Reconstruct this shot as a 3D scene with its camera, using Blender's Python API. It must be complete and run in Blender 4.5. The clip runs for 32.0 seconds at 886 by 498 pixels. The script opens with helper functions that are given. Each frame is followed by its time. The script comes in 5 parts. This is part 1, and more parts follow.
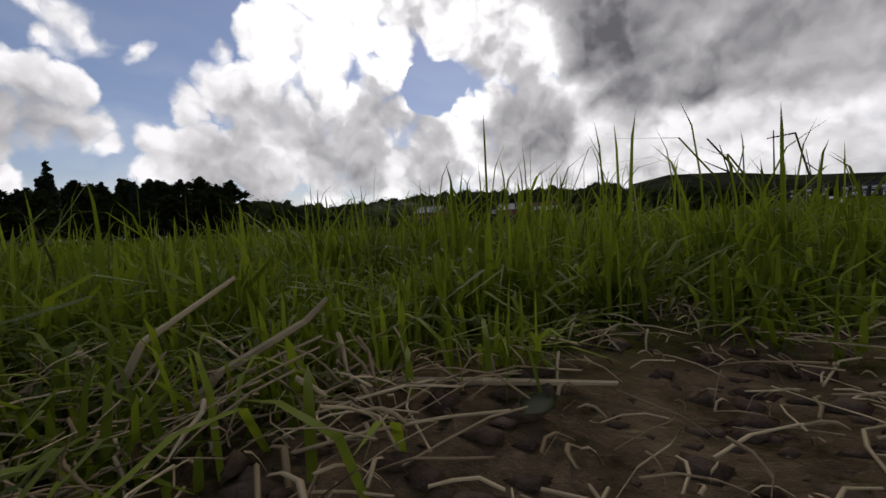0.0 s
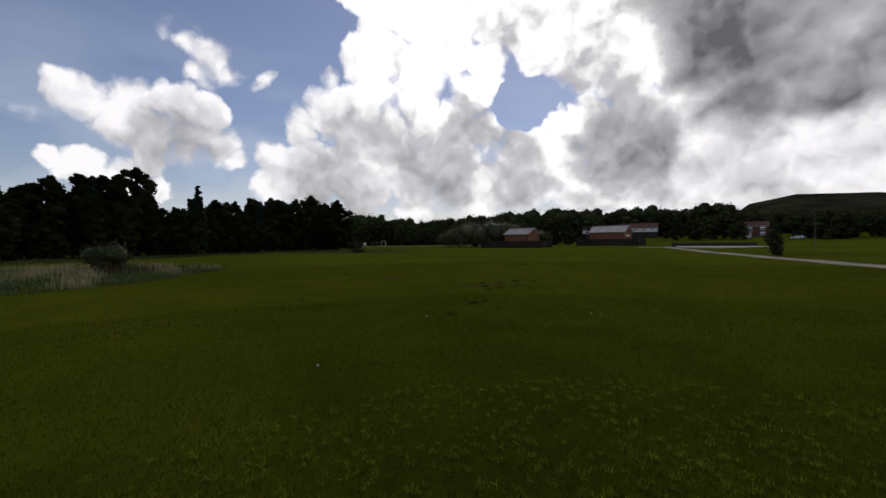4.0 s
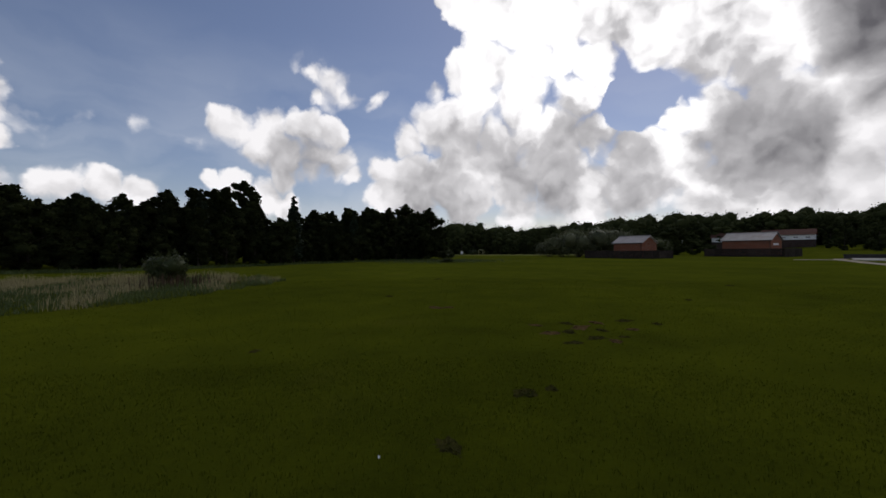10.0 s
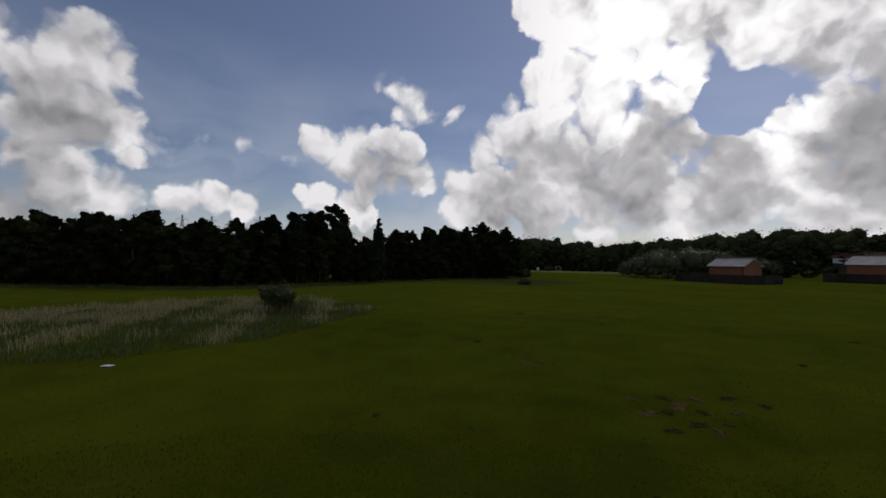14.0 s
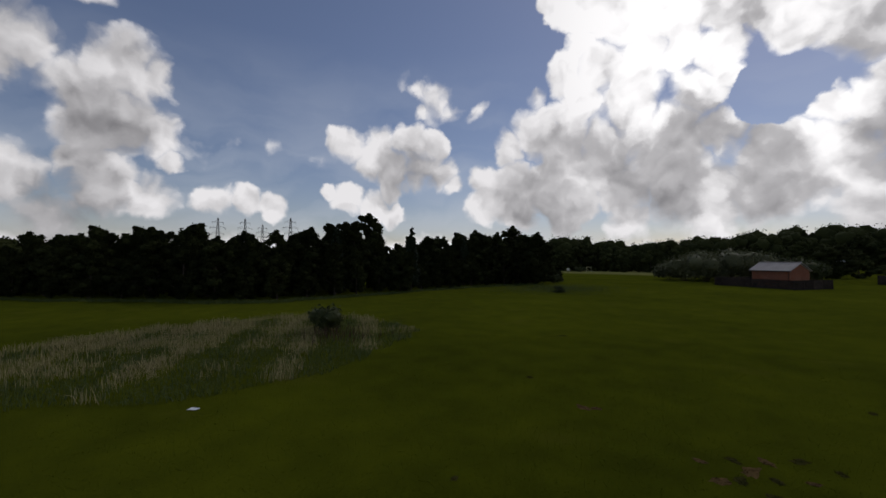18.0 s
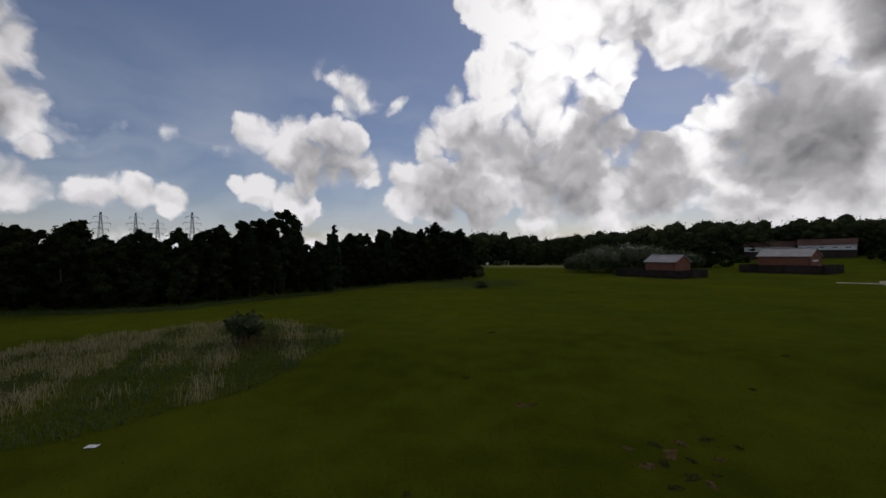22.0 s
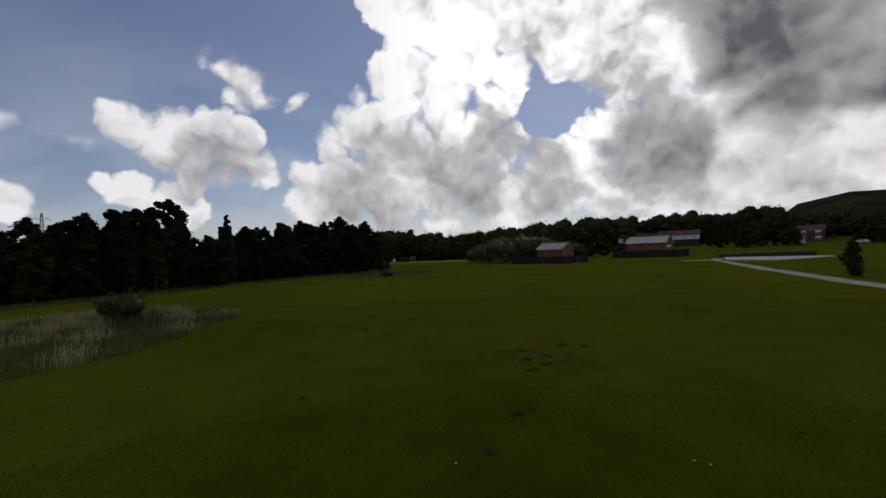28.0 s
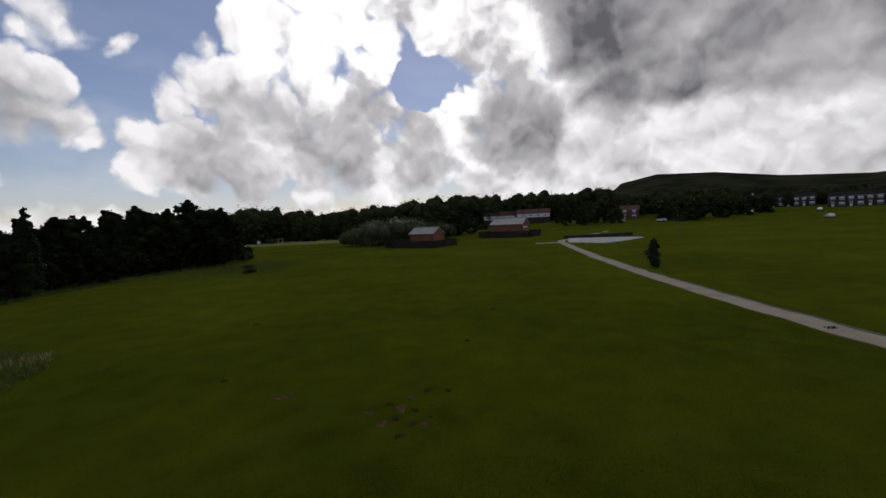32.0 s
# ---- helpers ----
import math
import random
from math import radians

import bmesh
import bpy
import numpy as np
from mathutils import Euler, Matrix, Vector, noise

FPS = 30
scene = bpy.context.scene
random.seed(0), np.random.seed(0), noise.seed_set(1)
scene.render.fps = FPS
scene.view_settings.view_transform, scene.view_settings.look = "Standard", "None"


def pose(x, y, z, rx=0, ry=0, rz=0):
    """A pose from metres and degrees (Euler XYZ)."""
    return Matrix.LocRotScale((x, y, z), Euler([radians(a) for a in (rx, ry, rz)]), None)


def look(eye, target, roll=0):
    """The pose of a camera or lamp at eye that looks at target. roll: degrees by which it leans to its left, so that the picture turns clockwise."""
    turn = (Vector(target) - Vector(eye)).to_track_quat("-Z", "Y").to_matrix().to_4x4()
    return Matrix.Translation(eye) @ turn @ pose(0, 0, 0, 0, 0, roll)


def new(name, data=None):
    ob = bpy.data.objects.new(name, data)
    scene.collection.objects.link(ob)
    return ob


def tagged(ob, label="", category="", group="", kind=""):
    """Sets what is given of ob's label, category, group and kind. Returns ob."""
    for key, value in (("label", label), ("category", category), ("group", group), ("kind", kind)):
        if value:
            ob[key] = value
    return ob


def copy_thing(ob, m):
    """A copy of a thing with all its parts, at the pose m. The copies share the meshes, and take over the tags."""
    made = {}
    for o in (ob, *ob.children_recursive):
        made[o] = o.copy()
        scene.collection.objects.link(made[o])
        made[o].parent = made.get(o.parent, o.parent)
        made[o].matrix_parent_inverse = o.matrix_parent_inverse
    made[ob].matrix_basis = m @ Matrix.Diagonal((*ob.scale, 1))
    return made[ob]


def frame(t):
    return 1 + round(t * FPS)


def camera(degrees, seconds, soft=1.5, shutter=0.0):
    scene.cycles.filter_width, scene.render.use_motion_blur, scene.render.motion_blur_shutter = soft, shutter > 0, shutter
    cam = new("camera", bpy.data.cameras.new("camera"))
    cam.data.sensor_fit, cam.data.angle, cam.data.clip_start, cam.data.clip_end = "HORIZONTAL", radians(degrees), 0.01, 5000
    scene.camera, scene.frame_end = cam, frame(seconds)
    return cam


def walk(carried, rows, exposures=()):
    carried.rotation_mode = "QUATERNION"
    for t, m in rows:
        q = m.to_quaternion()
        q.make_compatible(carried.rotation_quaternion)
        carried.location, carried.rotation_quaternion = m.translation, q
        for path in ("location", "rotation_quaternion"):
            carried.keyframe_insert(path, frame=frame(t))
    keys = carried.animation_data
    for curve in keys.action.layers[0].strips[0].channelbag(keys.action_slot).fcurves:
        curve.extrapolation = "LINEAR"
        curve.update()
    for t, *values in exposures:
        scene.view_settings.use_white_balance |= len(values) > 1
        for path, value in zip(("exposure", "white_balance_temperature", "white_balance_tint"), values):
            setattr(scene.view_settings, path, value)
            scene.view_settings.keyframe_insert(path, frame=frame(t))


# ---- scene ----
# ---------- camera ----------
cam = camera(95.0, 32.0)
PATH = [
    (0.0, pose(-0.020, 0.000, 0.070, 86.62, 2.69, -2.93)),
    (0.3, pose(-0.010, 0.000, 0.082, 87.30, 2.51, -3.05)),
    (0.5, pose(0.000, 0.030, 0.105, 87.74, 2.39, -3.13)),
    (0.7, pose(0.020, -0.060, 0.112, 87.40, 2.30, -3.59)),
    (1.0, pose(0.040, -0.240, 0.130, 86.89, 2.17, -4.28)),
    (1.2, pose(0.060, -0.290, 0.160, 86.74, 2.25, -5.02)),
    (1.5, pose(0.070, -0.310, 0.270, 86.51, 2.37, -6.12)),
    (2.0, pose(0.040, -0.300, 0.440, 85.54, 2.67, -15.41)),
    (2.5, pose(-0.050, -0.420, 0.700, 85.32, 2.56, -19.78)),
    (3.0, pose(-0.250, -0.550, 1.020, 84.80, 2.26, -20.71)),
    (3.5, pose(-0.704, -0.688, 1.411, 87.03, 1.70, -7.83)),
    (4.0, pose(-1.345, -0.372, 1.762, 88.98, 0.55, 8.92)),
    (4.5, pose(-1.799, 0.096, 1.930, 89.00, 0.16, 10.82)),
    (6.5, pose(-2.521, 2.621, 2.234, 88.49, 1.06, 9.06)),
    (7.0, pose(-2.277, 3.235, 2.105, 89.11, 1.05, 10.08)),
    (7.5, pose(-1.950, 3.916, 2.081, 89.19, 1.33, 11.30)),
    (8.0, pose(-1.668, 4.552, 1.937, 89.58, 1.46, 13.03)),
    (8.5, pose(-1.483, 5.055, 1.822, 89.75, 1.06, 14.25)),
    (9.0, pose(-1.343, 5.409, 1.796, 89.64, 0.80, 16.84)),
    (9.5, pose(-1.220, 5.555, 1.769, 90.10, 0.55, 20.03)),
    (10.0, pose(-1.160, 5.671, 1.933, 90.26, 0.30, 23.19)),
    (10.5, pose(-1.158, 5.775, 2.064, 90.58, -0.00, 25.56)),
    (11.0, pose(-1.142, 5.797, 2.275, 91.10, -0.37, 27.59)),
    (11.5, pose(-1.176, 5.746, 2.423, 91.65, -0.81, 30.76)),
    (12.0, pose(-1.191, 5.654, 2.513, 91.96, -1.17, 33.30)),
    (12.5, pose(-1.223, 5.477, 2.782, 92.30, -1.42, 35.53)),
    (13.0, pose(-1.418, 5.240, 3.036, 92.44, -1.71, 39.09)),
    (13.5, pose(-1.478, 4.912, 3.321, 92.60, -2.10, 42.69)),
    (14.0, pose(-1.308, 4.518, 3.517, 91.82, -0.84, 33.52)),
    (14.5, pose(-1.405, 4.015, 3.739, 90.60, 0.63, 24.36)),
    (15.0, pose(-1.662, 3.579, 3.790, 91.20, -0.23, 27.03)),
    (15.5, pose(-1.970, 3.286, 3.980, 91.71, -0.80, 30.87)),
    (17.5, pose(-2.154, 3.265, 4.945, 91.78, -0.41, 37.13)),
    (18.0, pose(-1.962, 3.409, 5.305, 91.45, -0.32, 37.16)),
    (18.5, pose(-1.625, 3.483, 5.483, 89.24, 1.68, 22.03)),
    (19.0, pose(-1.489, 3.500, 5.726, 88.22, 1.82, 16.80)),
    (19.5, pose(-1.551, 3.586, 5.970, 89.25, 1.35, 20.45)),
    (20.0, pose(-1.752, 3.619, 6.004, 89.61, 1.00, 23.07)),
    (20.5, pose(-1.886, 3.564, 5.852, 89.91, 1.36, 22.46)),
    (21.0, pose(-2.113, 3.479, 5.838, 89.54, 1.33, 21.98)),
    (21.5, pose(-2.422, 3.377, 5.863, 90.08, 1.16, 23.25)),
    (22.0, pose(-2.665, 3.220, 5.692, 90.73, 0.54, 26.04)),
    (22.5, pose(-2.891, 3.023, 5.329, 91.35, 0.53, 26.49)),
    (23.0, pose(-3.239, 2.808, 5.020, 91.95, 0.36, 26.08)),
    (23.5, pose(-3.598, 2.536, 4.708, 91.06, 0.37, 26.06)),
    (24.0, pose(-3.986, 2.262, 4.366, 91.49, 0.34, 26.95)),
    (24.5, pose(-4.245, 2.049, 4.115, 91.06, 0.16, 28.28)),
    (25.0, pose(-4.307, 1.940, 3.928, 91.71, 0.27, 28.44)),
    (25.5, pose(-4.127, 1.932, 3.825, 92.18, 0.16, 29.29)),
    (27.5, pose(-2.139, 2.180, 3.483, 91.88, 0.36, 27.97)),
    (28.0, pose(-1.727, 2.201, 3.552, 90.60, 2.18, 13.11)),
    (28.5, pose(-1.338, 2.150, 3.591, 89.69, 2.33, 9.36)),
    (29.0, pose(-1.034, 2.074, 3.596, 89.94, 1.88, 10.98)),
    (29.5, pose(-0.843, 2.009, 3.691, 88.51, 2.39, 9.20)),
    (30.0, pose(-0.808, 1.987, 4.015, 88.44, 2.69, 6.80)),
    (30.5, pose(-0.847, 2.008, 4.466, 87.46, 2.86, 3.34)),
    (31.0, pose(-0.929, 2.059, 5.039, 87.27, 2.61, 1.86)),
    (31.5, pose(-1.071, 2.130, 5.829, 87.05, 2.88, -0.49)),
    (32.0, pose(-1.280, 2.210, 6.623, 85.99, 2.82, -4.43)),
]
EXPOSURE = [(0.0, 0.0), (4.0, 0.0), (9.0, -0.05), (11.0, -0.12), (14.0, -0.3), (18.0, -0.3), (20.0, -0.25), (24.0, -0.42), (28.0, -0.25), (32.0, -0.1)]
walk(cam, PATH, EXPOSURE)

# ---------- sky, sun ----------
SUN_AZ, SUN_EL = 8.0, 48.0      # degrees, azimuth clockwise from +y


def heading(az, el):
    a, e = radians(az), radians(el)
    return (math.sin(a) * math.cos(e), math.cos(a) * math.cos(e), math.sin(e))


class Nodes:
    """Short-hand for building node trees."""

    def __init__(self, tree):
        self.tree = tree
        tree.nodes.clear()

    def add(self, kind, ins=(), operation=None, clamp=False, interpolation=None):
        n = self.tree.nodes.new(kind)
        if operation:
            n.operation = operation
        if clamp:
            n.use_clamp = True
        if interpolation:
            n.interpolation_type = interpolation
        for key, v in dict(ins).items():
            if isinstance(v, bpy.types.NodeSocket):
                self.tree.links.new(v, n.inputs[key])
            else:
                n.inputs[key].default_value = v
        return n

    def math(self, op, a, b=0.0, clamp=False):
        return self.add("ShaderNodeMath", {0: a, 1: b}, operation=op, clamp=clamp).outputs[0]

    def vec(self, op, a, b=(0, 0, 0), out=0):
        return self.add("ShaderNodeVectorMath", {0: a, 1: b}, operation=op).outputs[out]

    def scale(self, a, k):
        return self.add("ShaderNodeVectorMath", {0: a, "Scale": k}, operation="SCALE").outputs[0]

    def noise(self, vec, scale, detail=4.0, rough=0.55, out="Fac"):
        return self.add("ShaderNodeTexNoise", {"Vector": vec, "Scale": scale, "Detail": detail, "Roughness": rough}).outputs[out]

    def span(self, v, lo, hi, a=0.0, b=1.0, smooth=False):
        return self.add("ShaderNodeMapRange", {"Value": v, "From Min": lo, "From Max": hi, "To Min": a, "To Max": b},
                        interpolation="SMOOTHSTEP" if smooth else "LINEAR").outputs[0]

    def mix(self, f, a, b):
        n = self.tree.nodes.new("ShaderNodeMix")
        n.data_type = "RGBA"
        for key, v in ((0, f), (6, a), (7, b)):
            if isinstance(v, bpy.types.NodeSocket):
                self.tree.links.new(v, n.inputs[key])
            else:
                n.inputs[key].default_value = v if key == 0 else (*v, 1)
        return n.outputs[2]

    def link(self, a, b):
        self.tree.links.new(a, b)


world = bpy.data.worlds.new("world")
scene.world = world
world.cycles.sampling_method, world.cycles.sample_map_resolution = "MANUAL", 256
world.use_nodes = True
N = Nodes(world.node_tree)
way = N.add("ShaderNodeTexCoord").outputs["Generated"]
HALF = (0.5, 0.5, 0.5)
swell = N.vec("SUBTRACT", N.noise(way, 4.0, 2.0, 0.5, "Color"), HALF)
curl = N.vec("SUBTRACT", N.noise(way, 15.0, 4.0, 0.55, "Color"), HALF)
drifted = N.vec("ADD", N.scale(swell, 0.06), N.scale(curl, 0.06))
warped = N.vec("NORMALIZE", N.vec("ADD", way, drifted))
loose = N.vec("NORMALIZE", N.vec("ADD", way, N.vec("ADD", N.scale(swell, 0.16), N.scale(curl, 0.065))))


def billow(vec):
    """Cauliflower roughness about 0: rounded bulges at three sizes, with soft wisps."""
    total = N.math("MULTIPLY", N.math("SUBTRACT", N.noise(vec, 9.0, 5.0, 0.5), 0.5), 0.8)
    for scale, amount in ((9.0, 0.34), (21.0, 0.28), (46.0, 0.13)):
        n = N.add("ShaderNodeTexVoronoi", {"Vector": vec, "Scale": scale})
        n.feature = "SMOOTH_F1"
        n.inputs["Smoothness"].default_value = 0.45
        total = N.math("ADD", total, N.math("MULTIPLY", N.math("SUBTRACT", 0.42, n.outputs["Distance"]), amount))
    return total


def puffs(blobs, spread=1.6, vec=None):
    """Union of round puffs (azimuth, elevation, radius in degrees), falling from 1 at the middle to 0 at spread radii."""
    total = None
    for az, el, rad in blobs:
        d = N.vec("DOT_PRODUCT", vec or warped, heading(az, el), 1)
        v = N.span(d, math.cos(radians(rad * spread)), 1.0)
        total = v if total is None else N.math("MAXIMUM", total, v)
    return total


FAR_LEFT = [(-83.9, 21.0, 3.2), (-87.7, 18.6, 3.6), (-91.4, 15.6, 4.3), (-75.5, 19.6, 3.6), (-72.5, 19.5, 2.0), (-79, 16.6, 4.3), (-94.6, 13.4, 4.3), (-76, 14.8, 3.6),
            (-72.7, 14.3, 2.9), (-97.4, 27.4, 5.8), (-85.2, 28.2, 5), (-79.5, 28.4, 3.2), (-89.8, 9.9, 2.9), (-94.3, 8.9, 3.6), (-84.1, 8.3, 3.2), (-79.4, 10.5, 2),
            (-77.4, 8, 3.6), (-73.2, 7.2, 2.7), (-67, 6.7, 2.3), (-63.2, 7.2, 1.9), (-60.1, 6.3, 1.9), (-71.3, 11.1, 1.4), (-89.1, 6, 4.3), (-81.2, 5.1, 3.6),
            (-103.5, 14.6, 5.8), (-100.8, 6, 5.8)]
WISPS = [(-68.3, 14.6, 1.6), (-61.7, 14.7, 1.3), (-53.3, 13.3, 1.3), (-70.5, 13.8, 2.0)]
SMALL = [(-42.9, 24.1, 1.4), (-40.7, 22.5, 1.0), (-38.1, 21.5, 2.1), (-36.2, 20.4, 1.4), (-40.6, 20, 0.9), (-32.8, 20.3, 1.1), (-25, 21.9, 1.1)]
LUMP = [(-50.5, 15, 2.5), (-46.2, 15.2, 2.9), (-41.8, 15.7, 2.5), (-38.5, 15.4, 2), (-40.3, 12.9, 3.2), (-43.8, 12.1, 3.2), (-37.3, 11.5, 2.2), (-48.2, 13, 2.5), (-44.4, 10, 2),
        (-35.9, 10.2, 1.6), (-52.6, 8.6, 1.2), (-50.1, 8.4, 2), (-47.2, 7.4, 2.3), (-44.3, 6.3, 1.7), (-50.7, 7, 1.7)]
LOWER = [(-30.9, 10.3, 2.5), (-27.4, 11.4, 2.5), (-23.8, 10.3, 2.9), (-29.5, 8.2, 3.2), (-26, 8.2, 3.6), (-21.7, 7.9, 2.9), (-18.1, 7.6, 2.5), (-15.2, 7.9, 1.8), (-31.6, 6.6, 2.3),
         (-26, 5.8, 2.6), (-20.3, 5.6, 2.2)]
MAIN = [(-17.8, 26.7, 2), (-20.4, 23.8, 2.5), (-15.8, 23.8, 3.2), (-11.1, 23.7, 2.9), (-6.2, 24.3, 2.5), (-2.3, 23.4, 2.5), (-1.1, 20.7, 1.6), (-4.6, 19.3, 3), (-12.4, 19.5, 4),
        (-18.3, 20.9, 3.2), (-21.4, 19.5, 1.8), (-23.7, 17, 3.2), (-28.1, 15.2, 2.2), (-28.8, 13.8, 1.8), (-20.1, 16, 4), (-14.2, 14.6, 5), (-7.6, 13.8, 5.4), (-2.2, 14.2, 2.9),
        (2.3, 12.2, 3.2), (-18.8, 11.1, 3.6), (-13, 9.7, 4.3), (-5.7, 8.2, 5), (2, 8.2, 5), (-12.4, 5.5, 3.2), (-4.3, 4.8, 3.2)]
MIDDLE = [(6.5, 15.8, 2), (11, 15.3, 3.5), (16.2, 15.1, 3.6), (21, 16.2, 2.5), (12.1, 11.9, 3.6), (19, 11.7, 4.3), (7.9, 12.1, 3.2)]
TOP = [(-22, 32.3, 1.8), (-17.2, 31.8, 3.2), (-12.5, 30.2, 3.6), (-6.8, 29.7, 4), (-0.9, 29.5, 4.3), (6.2, 26.9, 4.3), (10.6, 24.2, 4.3), (16, 21.2, 3.6), (14.6, 27.4, 6.5), (24.2, 22.6, 6.5),
       (40, 20, 13), (58, 18, 14), (75, 18, 15), (-9, 36, 5), (20, 38, 12), (45, 40, 16), (14, 6, 6), (28, 7, 7), (42, 7, 8), (57, 6, 8), (72, 5, 8), (23, 14, 6)]
HOLES = [(2.6, 18.2, 1.9), (4.6, 18.8, 1.3), (1.6, 16.6, 1.2)]
GREY = [(33.7, 16.4, 7), (44.8, 16.7, 7.5), (57.2, 19.5, 8.6), (68.9, 17, 7.9), (63.1, 11, 4.3), (74.5, 12, 4.3), (25.4, 22, 4), (32, 33, 10), (50, 36, 14), (36, 24, 6)]
BASES = [(-25.5, 7.4, 3.2), (-20.5, 6.6, 2.4), (-13, 11.5, 3.4), (-8, 9.5, 3.2), (-16, 14, 2.6), (1, 8.5, 3), (-44, 11.4, 2), (-92, 25, 6), (-5, 13.5, 2.4), (-21, 14.6, 2.4), (-40, 10.5, 1.8), (-78, 13.8, 2.4), (-92, 11.5, 2.4), (-80, 4.5, 3)]
SHADED = [(14.1, 12.9, 4), (18.3, 11.4, 3.6), (9.8, 12.1, 2.5)]
CREASES = [(28, 5.5, 3), (40, 7, 4), (52, 6, 4), (10, 5, 3), (22, 6.4, 3), (14, 21, 4), (6, 29, 4)]


def heaps(vec):
    """How deep in a heap cloud a direction lies: 1 at the middle of its puffs, 0 outside."""
    total = N.math("MULTIPLY", puffs(FAR_LEFT, 1.6, vec), 0.9)
    for blobs in (LUMP, LOWER, MAIN, MIDDLE):
        total = N.math("MAXIMUM", total, puffs(blobs, 1.6, vec))
    return total


here, above = billow(warped), billow(N.vec("ADD", warped, (0.004, 0.008, 0.026)))
cover = N.math("MAXIMUM", heaps(warped), N.math("MULTIPLY", puffs(SMALL, 2.2), 0.74))
cover = N.math("MAXIMUM", cover, N.math("MULTIPLY", puffs(WISPS, 2.6, loose), 0.58))
cover = N.math("MAXIMUM", cover, N.math("MULTIPLY", puffs(TOP, 1.7), 1.25))
cover = N.math("SUBTRACT", cover, N.math("MULTIPLY", puffs(HOLES, 1.9), 1.1))
sep = N.add("ShaderNodeSeparateXYZ", {0: way})
# scattered cumulus of the same kind over the rest of the sky, behind the field
behind = N.math("MULTIPLY", N.span(N.noise(way, 3.2, 5.0, 0.55), 0.52, 0.64), N.span(sep.outputs["Y"], 0.1, -0.2))
cover = N.math("MAXIMUM", cover, behind)
# low bank near the skyline
cover = N.math("MAXIMUM", cover, N.span(sep.outputs["Z"], 0.085, 0.02, 0.0, 0.8))
cover = N.math("ADD", cover, N.math("MULTIPLY", here, 1.05))
cover = N.span(cover, 0.37, 0.72, smooth=True)
grey = N.math("MULTIPLY", puffs(GREY, 2.0, loose), 0.92)
# the rain cloud has a level base, with brighter cloud far off below it
loose_z = N.add("ShaderNodeSeparateXYZ", {0: loose}).outputs["Z"]
grey = N.math("MULTIPLY", grey, N.span(loose_z, 0.13, 0.25, smooth=True))
dark = N.math("MAXIMUM", N.math("MULTIPLY", N.span(grey, 0.05, 0.82, smooth=True), 0.96), N.math("MULTIPLY", N.span(puffs(BASES, 2.3, loose), 0.0, 1.0, smooth=True), 0.62))
dark = N.math("MAXIMUM", dark, N.math("MULTIPLY", N.span(puffs(SHADED, 2.0, loose), 0.0, 0.95, smooth=True), 0.80))
dark = N.math("MAXIMUM", dark, N.math("MULTIPLY", puffs(CREASES, 1.9, loose), 0.30))
drift = N.noise(loose, 4.0, 4.0, 0.5)
dark = N.math("MULTIPLY", dark, N.span(drift, 0.34, 0.66, 0.66, 1.0))
relief = N.math("MULTIPLY", N.math("SUBTRACT", above, here), 1.45)
shade = N.math("ADD", dark, N.math("MULTIPLY", relief, N.span(dark, 0.1, 0.7, 1.0, 0.45)))
shade = N.math("ADD", shade, N.span(N.noise(warped, 6.0, 3.0, 0.5), 0.34, 0.66, 0.22, -0.04))
shade = N.math("ADD", shade, N.math("MULTIPLY", puffs([(-88, 14, 14), (-78, 24, 10)], 1.6, loose), 0.2))
cloud = N.mix(N.span(shade, 0.0, 1.12), (0.985, 0.965, 0.985), (0.128, 0.124, 0.138))
glow_dir = N.vec("DOT_PRODUCT", way, heading(1, 25), 1)
cloud = N.mix(N.math("MULTIPLY", N.span(glow_dir, 0.89, 1.0, smooth=True), N.span(shade, 0.5, 0.0)), cloud, (1.3, 1.28, 1.29))
air = N.add("ShaderNodeTexSky")
air.sky_type, air.sun_disc, air.sun_elevation, air.sun_rotation = "NISHITA", False, radians(SUN_EL), radians(SUN_AZ)
air.air_density, air.dust_density, air.ozone_density = 1.0, 0.4, 2.5
blue = N.vec("MULTIPLY", N.scale(air.outputs[0], 0.078), (1.12, 0.97, 0.98))
# thin veils of high cloud over the blue
stretched = N.vec("MULTIPLY", loose, (1.0, 1.0, 4.0))
veil = N.math("MULTIPLY", N.span(N.noise(stretched, 3.0, 3.0, 0.5), 0.40, 0.72), 0.5)
veil = N.math("MULTIPLY", veil, N.span(sep.outputs["Z"], 0.46, 0.12))
sky_blue = N.mix(veil, (0, 0, 0), (0.62, 0.66, 0.74))
N.link(blue, sky_blue.node.inputs[6])
sky_light = N.mix(cover, (0, 0, 0), cloud)
N.link(sky_blue, sky_light.node.inputs[6])
back = N.add("ShaderNodeBackground", {"Color": sky_light, "Strength": 1.0})
N.link(back.outputs[0], N.add("ShaderNodeOutputWorld").inputs[0])

sun = new("sun", bpy.data.lights.new("sun", "SUN"))
sun.data.energy, sun.data.angle, sun.data.color = 0.5, radians(12), (1.0, 0.95, 0.86)
sun.matrix_world = look(heading(SUN_AZ, SUN_EL), (0, 0, 0))


